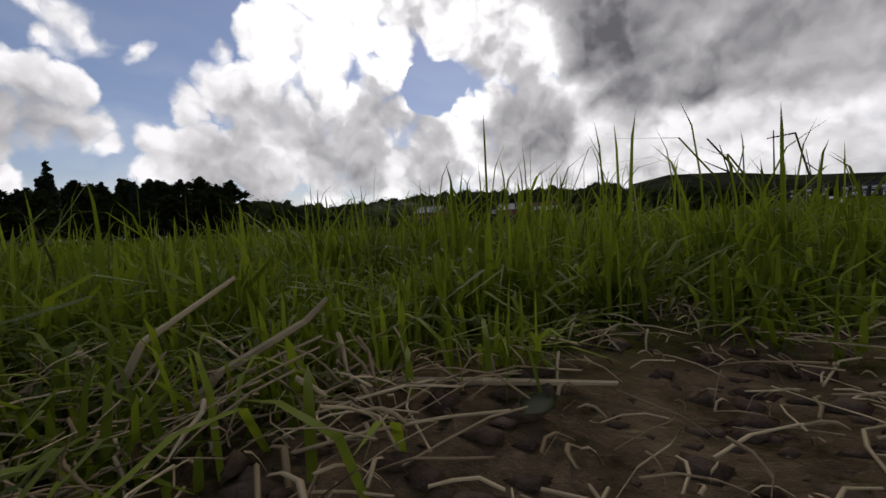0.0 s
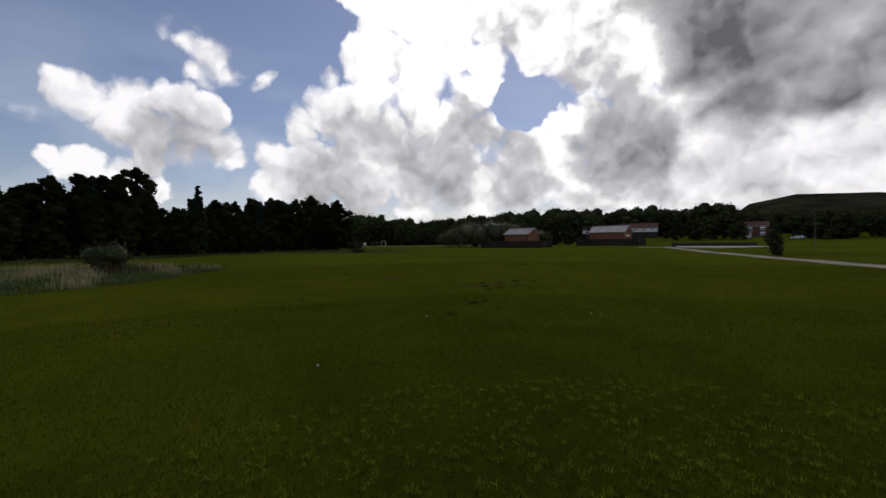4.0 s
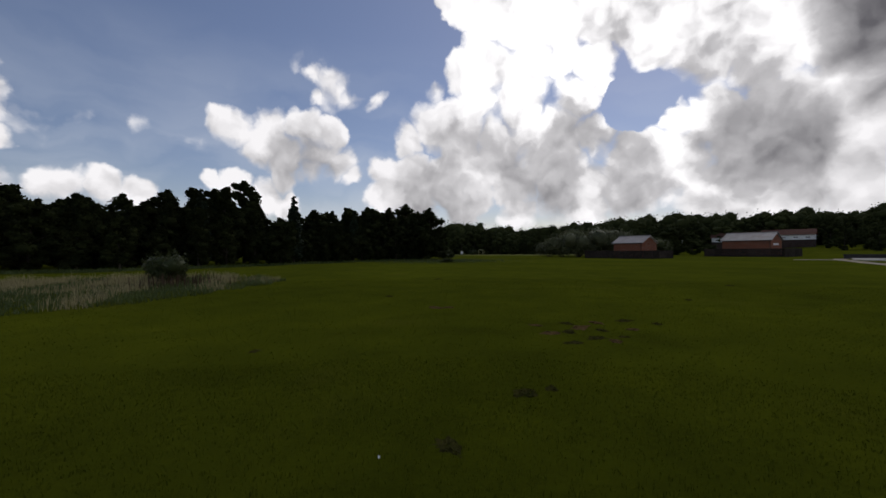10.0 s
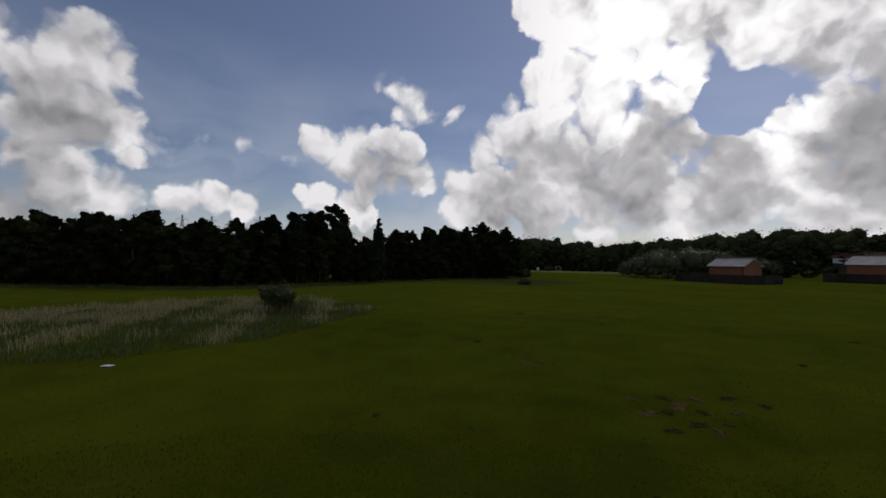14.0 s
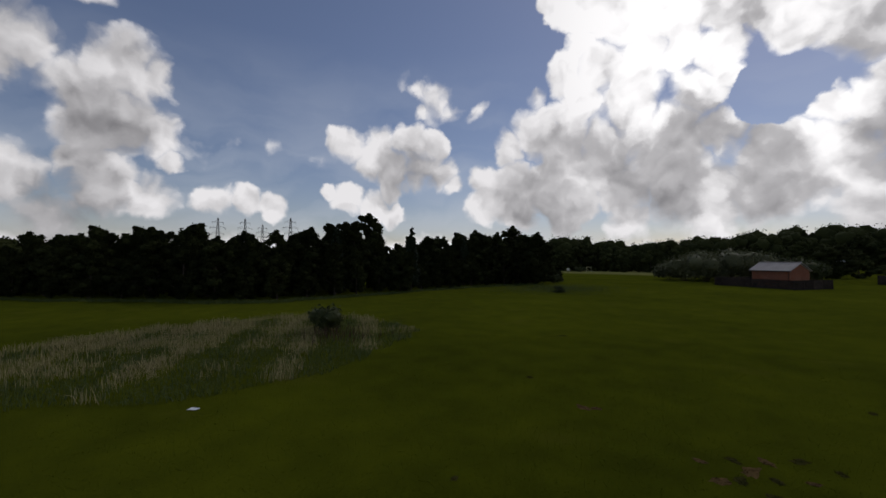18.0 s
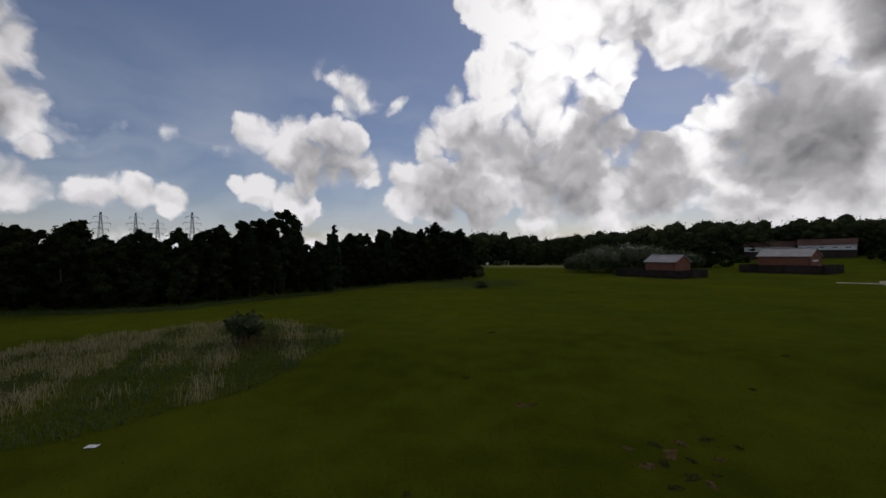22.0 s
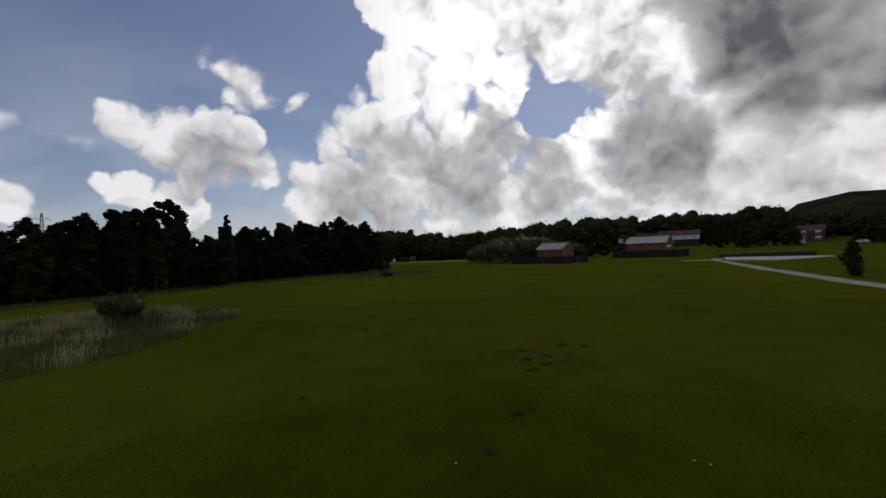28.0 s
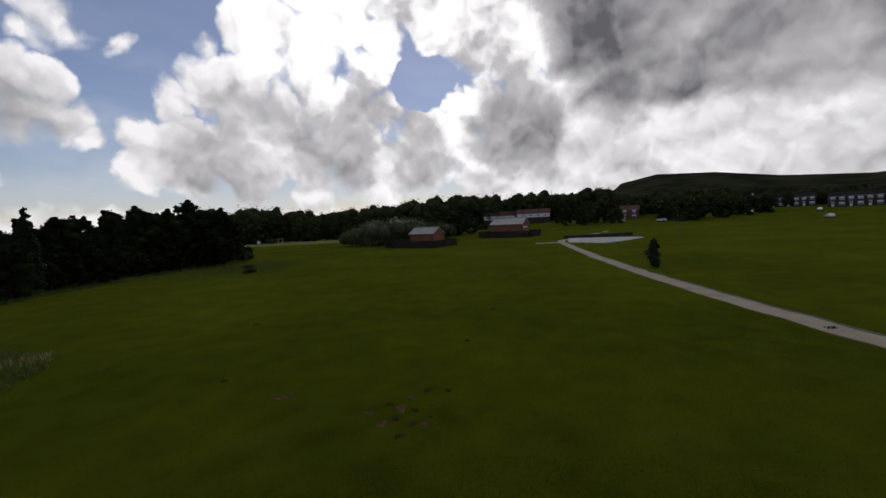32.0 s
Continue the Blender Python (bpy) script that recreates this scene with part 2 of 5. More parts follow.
# ---------- materials ----------
def material(name, rough=0.8, metal=0.0, spec=0.3):
    """A new node material: returns it, its node helper, the shader and object-space coordinates."""
    m = bpy.data.materials.new(name)
    m.use_nodes = True
    k = Nodes(m.node_tree)
    bsdf = k.add("ShaderNodeBsdfPrincipled", {"Roughness": rough, "Metallic": metal, "Specular IOR Level": spec})
    k.link(bsdf.outputs[0], k.add("ShaderNodeOutputMaterial").inputs[0])
    return m, k, bsdf, k.add("ShaderNodeNewGeometry").outputs["Position"]


def bump(k, bsdf, height, strength, distance):
    k.link(k.add("ShaderNodeBump", {"Height": height, "Strength": strength, "Distance": distance}).outputs[0], bsdf.inputs["Normal"])


def surface(name, a, b, scale=3.0, rough=0.8, metal=0.0, grain=30.0, relief=0.3, depth=0.01, spec=0.1, vary=0.0):
    """A surface that wanders between two colours at two scales, with a fine relief."""
    m, k, bsdf, pos = material(name, rough, metal, spec)
    big, fine = k.noise(pos, scale, 4.0), k.noise(pos, grain, 5.0, 0.65)
    f = k.math("ADD", k.math("MULTIPLY", big, 0.6), k.math("MULTIPLY", fine, 0.4))
    col = k.mix(k.span(f, 0.36, 0.64), a, b)
    if vary:
        info = k.add("ShaderNodeObjectInfo").outputs["Random"]
        col = k.add("ShaderNodeHueSaturation", {"Color": col, "Value": k.span(info, 0, 1, 1 - vary, 1 + vary)}).outputs[0]
    k.link(col, bsdf.inputs["Base Color"])
    k.link(k.span(fine, 0.3, 0.7, rough - 0.08, min(1.0, rough + 0.08)), bsdf.inputs["Roughness"])
    bump(k, bsdf, fine, relief, depth)
    return m


def leafy(name, a, b, through_light=0.25, rough=0.55, gloss=0.12):
    """Leaves or blades: colour varies from piece to piece; some light comes through."""
    m, k, bsdf, pos = material(name, rough, 0.0, gloss)
    isle = k.add("ShaderNodeNewGeometry").outputs["Random Per Island"]
    col = k.mix(k.math("ADD", k.math("MULTIPLY", isle, 0.6), k.math("MULTIPLY", k.noise(pos, 0.6, 3.0), 0.4)), a, b)
    info = k.add("ShaderNodeObjectInfo").outputs["Random"]
    col = k.add("ShaderNodeHueSaturation", {"Color": col, "Value": k.span(info, 0, 1, 0.8, 1.2)}).outputs[0]
    k.link(col, bsdf.inputs["Base Color"])
    if through_light:
        tr = k.add("ShaderNodeBsdfTranslucent", {"Color": col})
        mixer = k.add("ShaderNodeMixShader", {0: through_light})
        k.link(bsdf.outputs[0], mixer.inputs[1])
        k.link(tr.outputs[0], mixer.inputs[2])
        out = [n for n in m.node_tree.nodes if n.type == "OUTPUT_MATERIAL"][0]
        k.link(mixer.outputs[0], out.inputs[0])
    return m


def ground_material():
    m, k, bsdf, pos = material("meadow", 1.0, 0.0, 0.0)
    big = k.noise(pos, 0.07, 4.0, 0.55)
    mid = k.noise(pos, 0.55, 4.0, 0.55)
    fine = k.noise(pos, 9.0, 6.0, 0.7)
    f = k.math("ADD", k.math("ADD", k.math("MULTIPLY", big, 0.5), k.math("MULTIPLY", mid, 0.32)), k.math("MULTIPLY", fine, 0.18))
    green = k.mix(k.span(f, 0.36, 0.64), (0.025, 0.032, 0.002), (0.069, 0.079, 0.004))
    # worn yellowish patches
    worn = k.span(k.noise(pos, 0.24, 4.0, 0.6), 0.58, 0.72)
    green = k.mix(k.math("MULTIPLY", worn, 0.5), green, (0.074, 0.072, 0.010))
    xyz = k.add("ShaderNodeSeparateXYZ", {0: pos})
    # paler mown field beyond the pitch, with a sunlit patch painted into its colour
    sunlit_hay = k.math("MULTIPLY", k.span(xyz.outputs["Y"], 158, 172), k.span(xyz.outputs["X"], 10, -8))
    green = k.mix(k.math("MULTIPLY", sunlit_hay, 0.7), green, (0.20, 0.19, 0.08))
    # rough woodland cover on the hill
    high = k.span(xyz.outputs["Z"], 4, 9)
    green = k.mix(high, green, k.mix(k.span(k.noise(pos, 0.02, 6.0, 0.7), 0.4, 0.6), (0.018, 0.02, 0.011), (0.044, 0.043, 0.024)))
    # trodden bare soil where the grass has gone
    spot = k.vec("DISTANCE", k.vec("MULTIPLY", k.vec("SUBTRACT", pos, (0.42, -0.30, 0.0)), (0.62, 0.92, 1.0)), (0, 0, 0), 1)
    spot = k.math("ADD", spot, k.span(k.noise(pos, 5.0, 4.0, 0.6), 0.3, 0.7, -0.16, 0.16))
    bare = k.span(spot, 0.60, 0.50)
    soil = k.mix(k.span(k.noise(pos, 28.0, 6.0, 0.7), 0.35, 0.65), (0.036, 0.022, 0.013), (0.19, 0.122, 0.074))
    # finely chopped dead grass trodden into it
    chaff = k.span(k.noise(k.vec("MULTIPLY", pos, (60.0, 260.0, 60.0)), 1.0, 3.0, 0.6), 0.58, 0.68)
    soil = k.mix(k.math("MULTIPLY", chaff, k.span(k.noise(pos, 9.0, 3.0, 0.5), 0.45, 0.6)), soil, (0.27, 0.19, 0.11))
    green = k.mix(bare, green, soil)
    k.link(green, bsdf.inputs["Base Color"])
    k.link(k.span(xyz.outputs["Z"], 6, 12, 0.11, 0.0), bsdf.inputs["Sheen Weight"])
    bsdf.inputs["Sheen Roughness"].default_value = 0.45
    bsdf.inputs["Sheen Tint"].default_value = (0.48, 0.54, 0.08, 1)
    rough_soil = k.math("MULTIPLY", k.noise(pos, 45.0, 7.0, 0.75), k.span(bare, 0.0, 1.0, 1.0, 1.6))
    bump(k, bsdf, k.math("ADD", fine, rough_soil), 0.6, 0.03)
    return m


MEADOW = ground_material()
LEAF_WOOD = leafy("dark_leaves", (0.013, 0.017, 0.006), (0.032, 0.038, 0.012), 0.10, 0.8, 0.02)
LEAF_FAR = leafy("far_leaves", (0.023, 0.029, 0.010), (0.055, 0.064, 0.022), 0.15, 0.8, 0.02)
LEAF_CONIFER = leafy("needles", (0.012, 0.02, 0.01), (0.022, 0.034, 0.016), 0.05)
LEAF_WILLOW = leafy("willow_leaves", (0.085, 0.095, 0.045), (0.15, 0.155, 0.08), 0.2)
LEAF_SHRUB = leafy("shrub_leaves", (0.03, 0.04, 0.014), (0.06, 0.07, 0.025), 0.2)
GRASS = leafy("grass_blades", (0.042, 0.062, 0.003), (0.30, 0.35, 0.022), 0.5, 0.5, 0.12)
GRASS_FAR = leafy("grass_tufts", (0.036, 0.045, 0.003), (0.088, 0.102, 0.006), 0.4, 0.8, 0.0)
STEM = leafy("seed_stems", (0.05, 0.05, 0.02), (0.10, 0.09, 0.04), 0.1)
STRAW = leafy("straw", (0.12, 0.075, 0.034), (0.64, 0.49, 0.28), 0.1, 0.8, 0.05)
REED = leafy("pale_reeds", (0.17, 0.145, 0.07), (0.39, 0.335, 0.185), 0.25, 0.8, 0.03)
REED_GREEN = leafy("rank_grass", (0.05, 0.075, 0.02), (0.10, 0.13, 0.04), 0.25)
DOCK = leafy("dock_seed", (0.055, 0.034, 0.02), (0.10, 0.062, 0.036), 0.1)
BARK = surface("bark", (0.035, 0.028, 0.022), (0.09, 0.075, 0.06), 2.0, 0.9, grain=14, relief=0.7, depth=0.03)
SOIL = surface("soil", (0.024, 0.026, 0.006), (0.066, 0.06, 0.018), 6.0, 0.95, grain=60, relief=0.8, depth=0.01, spec=0.0)
CRUMB = surface("crumbled_soil", (0.045, 0.03, 0.02), (0.15, 0.102, 0.068), 40.0, 1.0, grain=300, relief=0.8, depth=0.002, spec=0.0)
RED_SOIL = surface("reddish_soil", (0.075, 0.05, 0.02), (0.14, 0.09, 0.038), 6.0, 0.95, grain=60, relief=0.6, spec=0.0)
PATH_MAT = surface("path_tarmac", (0.26, 0.215, 0.15), (0.37, 0.315, 0.225), 0.7, 0.9, grain=25, relief=0.4)
SLAB_MAT = surface("pale_concrete", (0.34, 0.32, 0.28), (0.46, 0.44, 0.40), 0.5, 0.85, grain=12, relief=0.3)
KERB = surface("edging", (0.12, 0.11, 0.10), (0.2, 0.19, 0.17), 2.0, 0.9)
WALL_DARK = surface("dark_wall", (0.03, 0.03, 0.03), (0.06, 0.055, 0.05), 1.0, 0.85)
ROOF_SHEET = surface("roof_sheet", (0.29, 0.26, 0.24), (0.40, 0.365, 0.335), 0.8, 0.55, 0.0, grain=8, relief=0.2, vary=0.05)
ROOF_TILE = surface("red_roof_tiles", (0.075, 0.036, 0.028), (0.13, 0.06, 0.042), 0.9, 0.85, grain=10, relief=0.5, vary=0.1)
ROOF_SLATE = surface("dark_roof_tiles", (0.022, 0.02, 0.02), (0.045, 0.04, 0.038), 0.9, 0.9, grain=10, relief=0.5, vary=0.12, spec=0.0)
FENCE_WOOD = surface("dark_fence", (0.022, 0.018, 0.015), (0.055, 0.042, 0.034), 1.2, 0.85, grain=20, relief=0.5, vary=0.25)
WHITE = surface("white_paint", (0.66, 0.66, 0.64), (0.82, 0.82, 0.80), 1.5, 0.5, grain=20, relief=0.1, vary=0.05)
RENDER = surface("pale_render", (0.38, 0.36, 0.32), (0.52, 0.50, 0.46), 0.7, 0.85, grain=15, relief=0.2, vary=0.1)
STEEL = surface("galvanised_steel", (0.10, 0.105, 0.11), (0.17, 0.175, 0.18), 2.0, 0.45, 0.6, grain=20, relief=0.1)
RUBBER = surface("rubber", (0.012, 0.012, 0.012), (0.025, 0.025, 0.025), 5.0, 0.8)
YELLOW = surface("yellowed_paint", (0.5, 0.47, 0.22), (0.66, 0.63, 0.36), 1.5, 0.6, grain=12, relief=0.1)
LITTER = surface("white_plastic", (0.62, 0.62, 0.6), (0.8, 0.8, 0.78), 12.0, 0.45, grain=60, relief=0.1)


def brick_material(name, a, b, mortar):
    m, k, bsdf, pos = material(name, 0.88, 0.0, 0.2)
    local = k.add("ShaderNodeTexCoord").outputs["Object"]
    xyz = k.add("ShaderNodeSeparateXYZ", {0: local})
    flat = k.add("ShaderNodeCombineXYZ", {0: k.math("ADD", xyz.outputs[0], xyz.outputs[1]), 1: xyz.outputs[2]})
    tex = k.add("ShaderNodeTexBrick", {"Vector": flat.outputs[0], "Color1": (*a, 1), "Color2": (*b, 1), "Mortar": (*mortar, 1), "Scale": 1.0,
                                      "Mortar Size": 0.008, "Brick Width": 0.225, "Row Height": 0.075})
    stain = k.noise(pos, 0.5, 5.0, 0.6)
    col = k.mix(k.span(stain, 0.4, 0.75, 0.0, 0.55), tex.outputs[0], tuple(c * 0.5 for c in a))
    k.link(col, bsdf.inputs["Base Color"])
    bump(k, bsdf, tex.outputs["Fac"], -0.4, 0.01)
    return m


BRICK_ORANGE = brick_material("orange_brick", (0.27, 0.088, 0.042), (0.21, 0.068, 0.036), (0.22, 0.16, 0.12))
BRICK_BROWN = brick_material("brown_brick", (0.06, 0.036, 0.028), (0.042, 0.026, 0.022), (0.08, 0.07, 0.06))
BRICK_RED = brick_material("dark_red_brick", (0.16, 0.062, 0.042), (0.12, 0.05, 0.036), (0.14, 0.11, 0.09))


def plain(name, col, rough, metal=0.0, spec=0.5, coat=0.0):
    m, k, bsdf, pos = material(name, rough, metal, spec)
    dust = k.noise(pos, 3.0, 4.0)
    k.link(k.mix(k.span(dust, 0.3, 0.7), tuple(c * 0.9 for c in col), col), bsdf.inputs["Base Color"])
    bsdf.inputs["Coat Weight"].default_value = coat
    return m


GLASS = plain("window_glass", (0.03, 0.035, 0.04), 0.06, 0.0, 0.8)
CAR_WHITE = plain("white_car_paint", (0.72, 0.72, 0.72), 0.3, 0.0, 0.5, 0.6)
CAR_SILVER = plain("silver_car_paint", (0.35, 0.36, 0.37), 0.3, 0.5, 0.5, 0.6)
LAMP_GLASS = plain("lamp_glass", (0.5, 0.5, 0.48), 0.25)


# ---------- mesh helpers ----------
def mesh_object(name, verts, faces, mat, parent=None, label="", smooth=False):
    me = bpy.data.meshes.new(name)
    me.from_pydata([tuple(v) for v in verts], [], faces)
    me.materials.append(mat)
    if smooth:
        me.polygons.foreach_set("use_smooth", [True] * len(me.polygons))
    me.update()
    ob = new(name, me)
    ob.parent = parent
    if label:
        ob["label"] = label
    return ob


def part(name, bm, mat, parent=None, label="", smooth=False):
    me = bpy.data.meshes.new(name)
    bm.to_mesh(me)
    bm.free()
    me.materials.append(mat)
    if smooth:
        for p in me.polygons:
            p.use_smooth = True
    ob = new(name, me)
    ob.parent = parent
    if label:
        ob["label"] = label
    return ob


def thing(name, m, label, category, group="", kind=""):
    ob = new(name)
    ob.matrix_world = m
    return tagged(ob, label, category, group, kind)


def box(bm, x0, y0, z0, x1, y1, z1, bevel=0.0):
    r = bmesh.ops.create_cube(bm, size=1.0, matrix=Matrix.Translation(((x0 + x1) / 2, (y0 + y1) / 2, (z0 + z1) / 2)) @ Matrix.Diagonal((x1 - x0, y1 - y0, z1 - z0, 1)))
    if bevel:
        edges = list({e for v in r["verts"] for e in v.link_edges})
        bmesh.ops.bevel(bm, geom=edges, offset=bevel, segments=1, affect="EDGES")
    return bm


def boxed(*a, bevel=0.0):
    return box(bmesh.new(), *a, bevel=bevel)


def beam(bm, p, q, w, w2=None, sides=4):
    """A straight bar from p to q, w thick at p and w2 at q."""
    p, q = Vector(p), Vector(q)
    d = q - p
    turn = d.to_track_quat("Z", "Y").to_matrix().to_4x4()
    bmesh.ops.create_cone(bm, cap_ends=True, segments=sides, radius1=w / 2, radius2=(w if w2 is None else w2) / 2, depth=d.length,
                          matrix=Matrix.Translation((p + q) / 2) @ turn)
    return bm


def smoothstep(a, b, x):
    t = np.clip((x - a) / (b - a), 0, 1)
    return t * t * (3 - 2 * t)


# ---------- the ground ----------
HILL_AZ = (10, 20, 25, 28, 32, 38, 44, 51, 55, 62, 75, 90, 110)
HILL_H = (2, 6, 16, 56, 68, 63, 48, 40, 48, 42, 34, 16, 0)


def wave(x, y, s, seed):
    """Cheap smooth roughness of about unit height."""
    return (np.sin(x / s + seed) * np.cos(y / s * 1.3 + seed * 2) + 0.6 * np.sin((x + y) / s * 2.1 + seed * 3) + 0.4 * np.sin((x - y * 1.4) / s * 3.7 + seed)) / 2


def height(x, y):
    x, y = np.asarray(x, float), np.asarray(y, float)
    r = np.hypot(x, y)
    az = np.degrees(np.arctan2(x, y))
    z = 1.8 * smoothstep(140, 240, r) * smoothstep(8, 22, az) * smoothstep(130, 90, az)
    z = z + 4.0 * smoothstep(190, 320, r) * smoothstep(-8, 5, az) * smoothstep(130, 90, az)
    z = z + np.interp(az, HILL_AZ, HILL_H, left=0, right=0) * smoothstep(420, 900, r) * smoothstep(2600, 1200, r)
    z = z + 105 * smoothstep(2200, 3200, r) * np.exp(-((az + 94) / 14) ** 2)
    z = z + 0.06 * wave(x, y, 4.0, 1.0) * smoothstep(3, 12, r) + 0.012 * wave(x, y, 0.11, 2.0) * smoothstep(1.2, 0.9, r)
    return z


rings = np.concatenate([np.linspace(0.04, 1.6, 44), np.geomspace(1.7, 4400, 150)])
SEG = 540
ang = np.linspace(0, 2 * np.pi, SEG, endpoint=False)
gx, gy = rings[:, None] * np.sin(ang)[None], rings[:, None] * np.cos(ang)[None]
gv = np.stack([gx, gy, height(gx, gy)], -1).reshape(-1, 3)
gv = np.vstack([gv, [[0, 0, float(height(0, 0))]]])
faces = []
for i in range(len(rings) - 1):
    for j in range(SEG):
        k = (j + 1) % SEG
        faces.append((i * SEG + j, i * SEG + k, (i + 1) * SEG + k, (i + 1) * SEG + j))
faces += [(len(gv) - 1, (j + 1) % SEG, j) for j in range(SEG)]
ground = mesh_object("ground", gv, faces, MEADOW, smooth=True)
tagged(ground, "mown green meadow with bare soil, rising to a wooded hill", "ground", kind="structure")


def on_ground(x, y):
    return float(height(x, y))


# ---------- path, slab, edging ----------
def strip(name, line, width, lift, mat, label, category, kind="structure"):
    """A ribbon of ground along a line of points, cut finely so that it lies on the ground."""
    pts = []
    for (x0, y0), (x1, y1) in zip(line[:-1], line[1:]):
        n = max(2, int(math.hypot(x1 - x0, y1 - y0) / 1.5))
        pts += [(x0 + (x1 - x0) * i / n, y0 + (y1 - y0) * i / n) for i in range(n)]
    pts.append(line[-1])
    v, f = [], []
    for i, (x, y) in enumerate(pts):
        a, b = pts[max(0, i - 1)], pts[min(len(pts) - 1, i + 1)]
        d = Vector((b[0] - a[0], b[1] - a[1])).normalized()
        nx, ny = d.y, -d.x
        ragged = 0.05 * math.sin(i * 1.7) + 0.04 * math.sin(i * 4.1)
        for side in (-1, 1):
            w = width / 2 + ragged * side
            px, py = x + nx * side * w, y + ny * side * w
            z = on_ground(x, y)
            v += [(px, py, z + lift), (px + nx * side * 0.05, py + ny * side * 0.05, z - 0.1)]
        if i:
            o = (i - 1) * 4
            f += [(o, o + 2, o + 6, o + 4), (o + 1, o, o + 4, o + 5), (o + 2, o + 3, o + 7, o + 6)]
    ob = mesh_object(name, v, f, mat)
    return tagged(ob, label, category, kind=kind)


WAY = [(21.5, -30), (20.6, -8), (20.1, 6), (20.0, 16), (20.6, 25), (21.8, 35), (23.6, 47), (26.2, 61), (29.0, 74), (31.8, 86), (34.0, 96)]
strip("path", WAY, 1.65, 0.035, PATH_MAT, "worn pale tarmac footpath across the meadow", "path")
strip("path_branch", [(34.0, 96), (36.5, 103), (42, 110), (52, 122), (66, 138)], 1.7, 0.035, PATH_MAT, "pale path running on towards the houses", "path")
strip("path_spur", [(34.0, 96), (31.0, 97.5), (28.2, 98.2)], 2.6, 0.04, PATH_MAT, "worn muddy end of a tarmac path", "path")
strip("path_edging", [(x + 1.02, y) for x, y in WAY], 0.09, 0.05, KERB, "dark narrow concrete edging along the path", "edging")


slab = thing("concrete_slab", pose(44.0, 97.0, on_ground(44, 97)), "pale flat concrete pad with a dark low wall", "slab", kind="structure")
bm = bmesh.new()
outline = [(-9.0, -2.5), (-4.0, -10.0), (4.0, -5.5), (11.5, 1.0), (12.5, 4.0), (0.0, 12.5), (-3.0, 13.0)]
vs = [bm.verts.new((x, y, 0.10)) for x, y in outline]
bm.faces.new(vs)
low = bmesh.ops.extrude_face_region(bm, geom=bm.faces[:])
bmesh.ops.translate(bm, verts=[e for e in low["geom"] if isinstance(e, bmesh.types.BMVert)], vec=(0, 0, -0.25))
bmesh.ops.recalc_face_normals(bm, faces=bm.faces[:])
part("pad", bm, SLAB_MAT, slab)
part("low_wall", boxed(-4.0, 13.2, -0.1, 15.5, 13.6, 0.75, bevel=0.03), WALL_DARK, slab, "low dark rendered wall")
part("coping", boxed(-4.1, 13.14, 0.75, 15.6, 13.66, 0.83, bevel=0.02), WALL_DARK, slab)


# ---------- sheds and fences ----------
def gable_body(bm, L, D, eaves, ridge):
    """Walls of a gabled building, its near right corner at the origin; front along -x, depth along +y."""
    prof = [(0, 0), (D, 0), (D, eaves), (D / 2, ridge), (0, eaves)]
    a = [bm.verts.new((-L, y, z)) for y, z in prof]
    b = [bm.verts.new((0, y, z)) for y, z in prof]
    bm.faces.new(a[::-1])
    bm.faces.new(b)
    for i in range(5):
        j = (i + 1) % 5
        bm.faces.new((a[i], a[j], b[j], b[i]))
    bmesh.ops.recalc_face_normals(bm, faces=bm.faces[:])
    return bm


def roof_slope(L, D, eaves, ridge, back=False, over=0.35, thick=0.12, ribs=0):
    """One pitched side of a roof as a slab with an overhang, with raised sheet ribs when asked."""
    bm = bmesh.new()
    run, rise = D / 2, ridge - eaves
    k = rise / run
    y0, z0, y1, z1 = -over, eaves - over * k, D / 2, ridge
    if back:
        y0, y1 = D + over, D / 2
    xs = [(-L - over, 0.0)]
    for i in range(ribs):
        a = -L - over + (L + 2 * over) * (i + 0.3) / ribs
        b = (L + 2 * over) / ribs
        xs += [(a, 0.0), (a + 0.08 * b, 0.05), (a + 0.3 * b, 0.05), (a + 0.38 * b, 0.0)]
    xs.append((over, 0.0))
    rows = [[bm.verts.new(p) for p in ((x, y0, z0 + lift), (x, y1, z1 + lift), (x, y1, z1 + thick + lift), (x, y0, z0 + thick + lift))] for x, lift in xs]
    for a, b in zip(rows[:-1], rows[1:]):
        for i in range(4):
            j = (i + 1) % 4
            bm.faces.new((a[i], b[i], b[j], a[j]))
    bm.faces.new(rows[0])
    bm.faces.new(rows[-1][::-1])
    bmesh.ops.recalc_face_normals(bm, faces=bm.faces[:])
    return bm


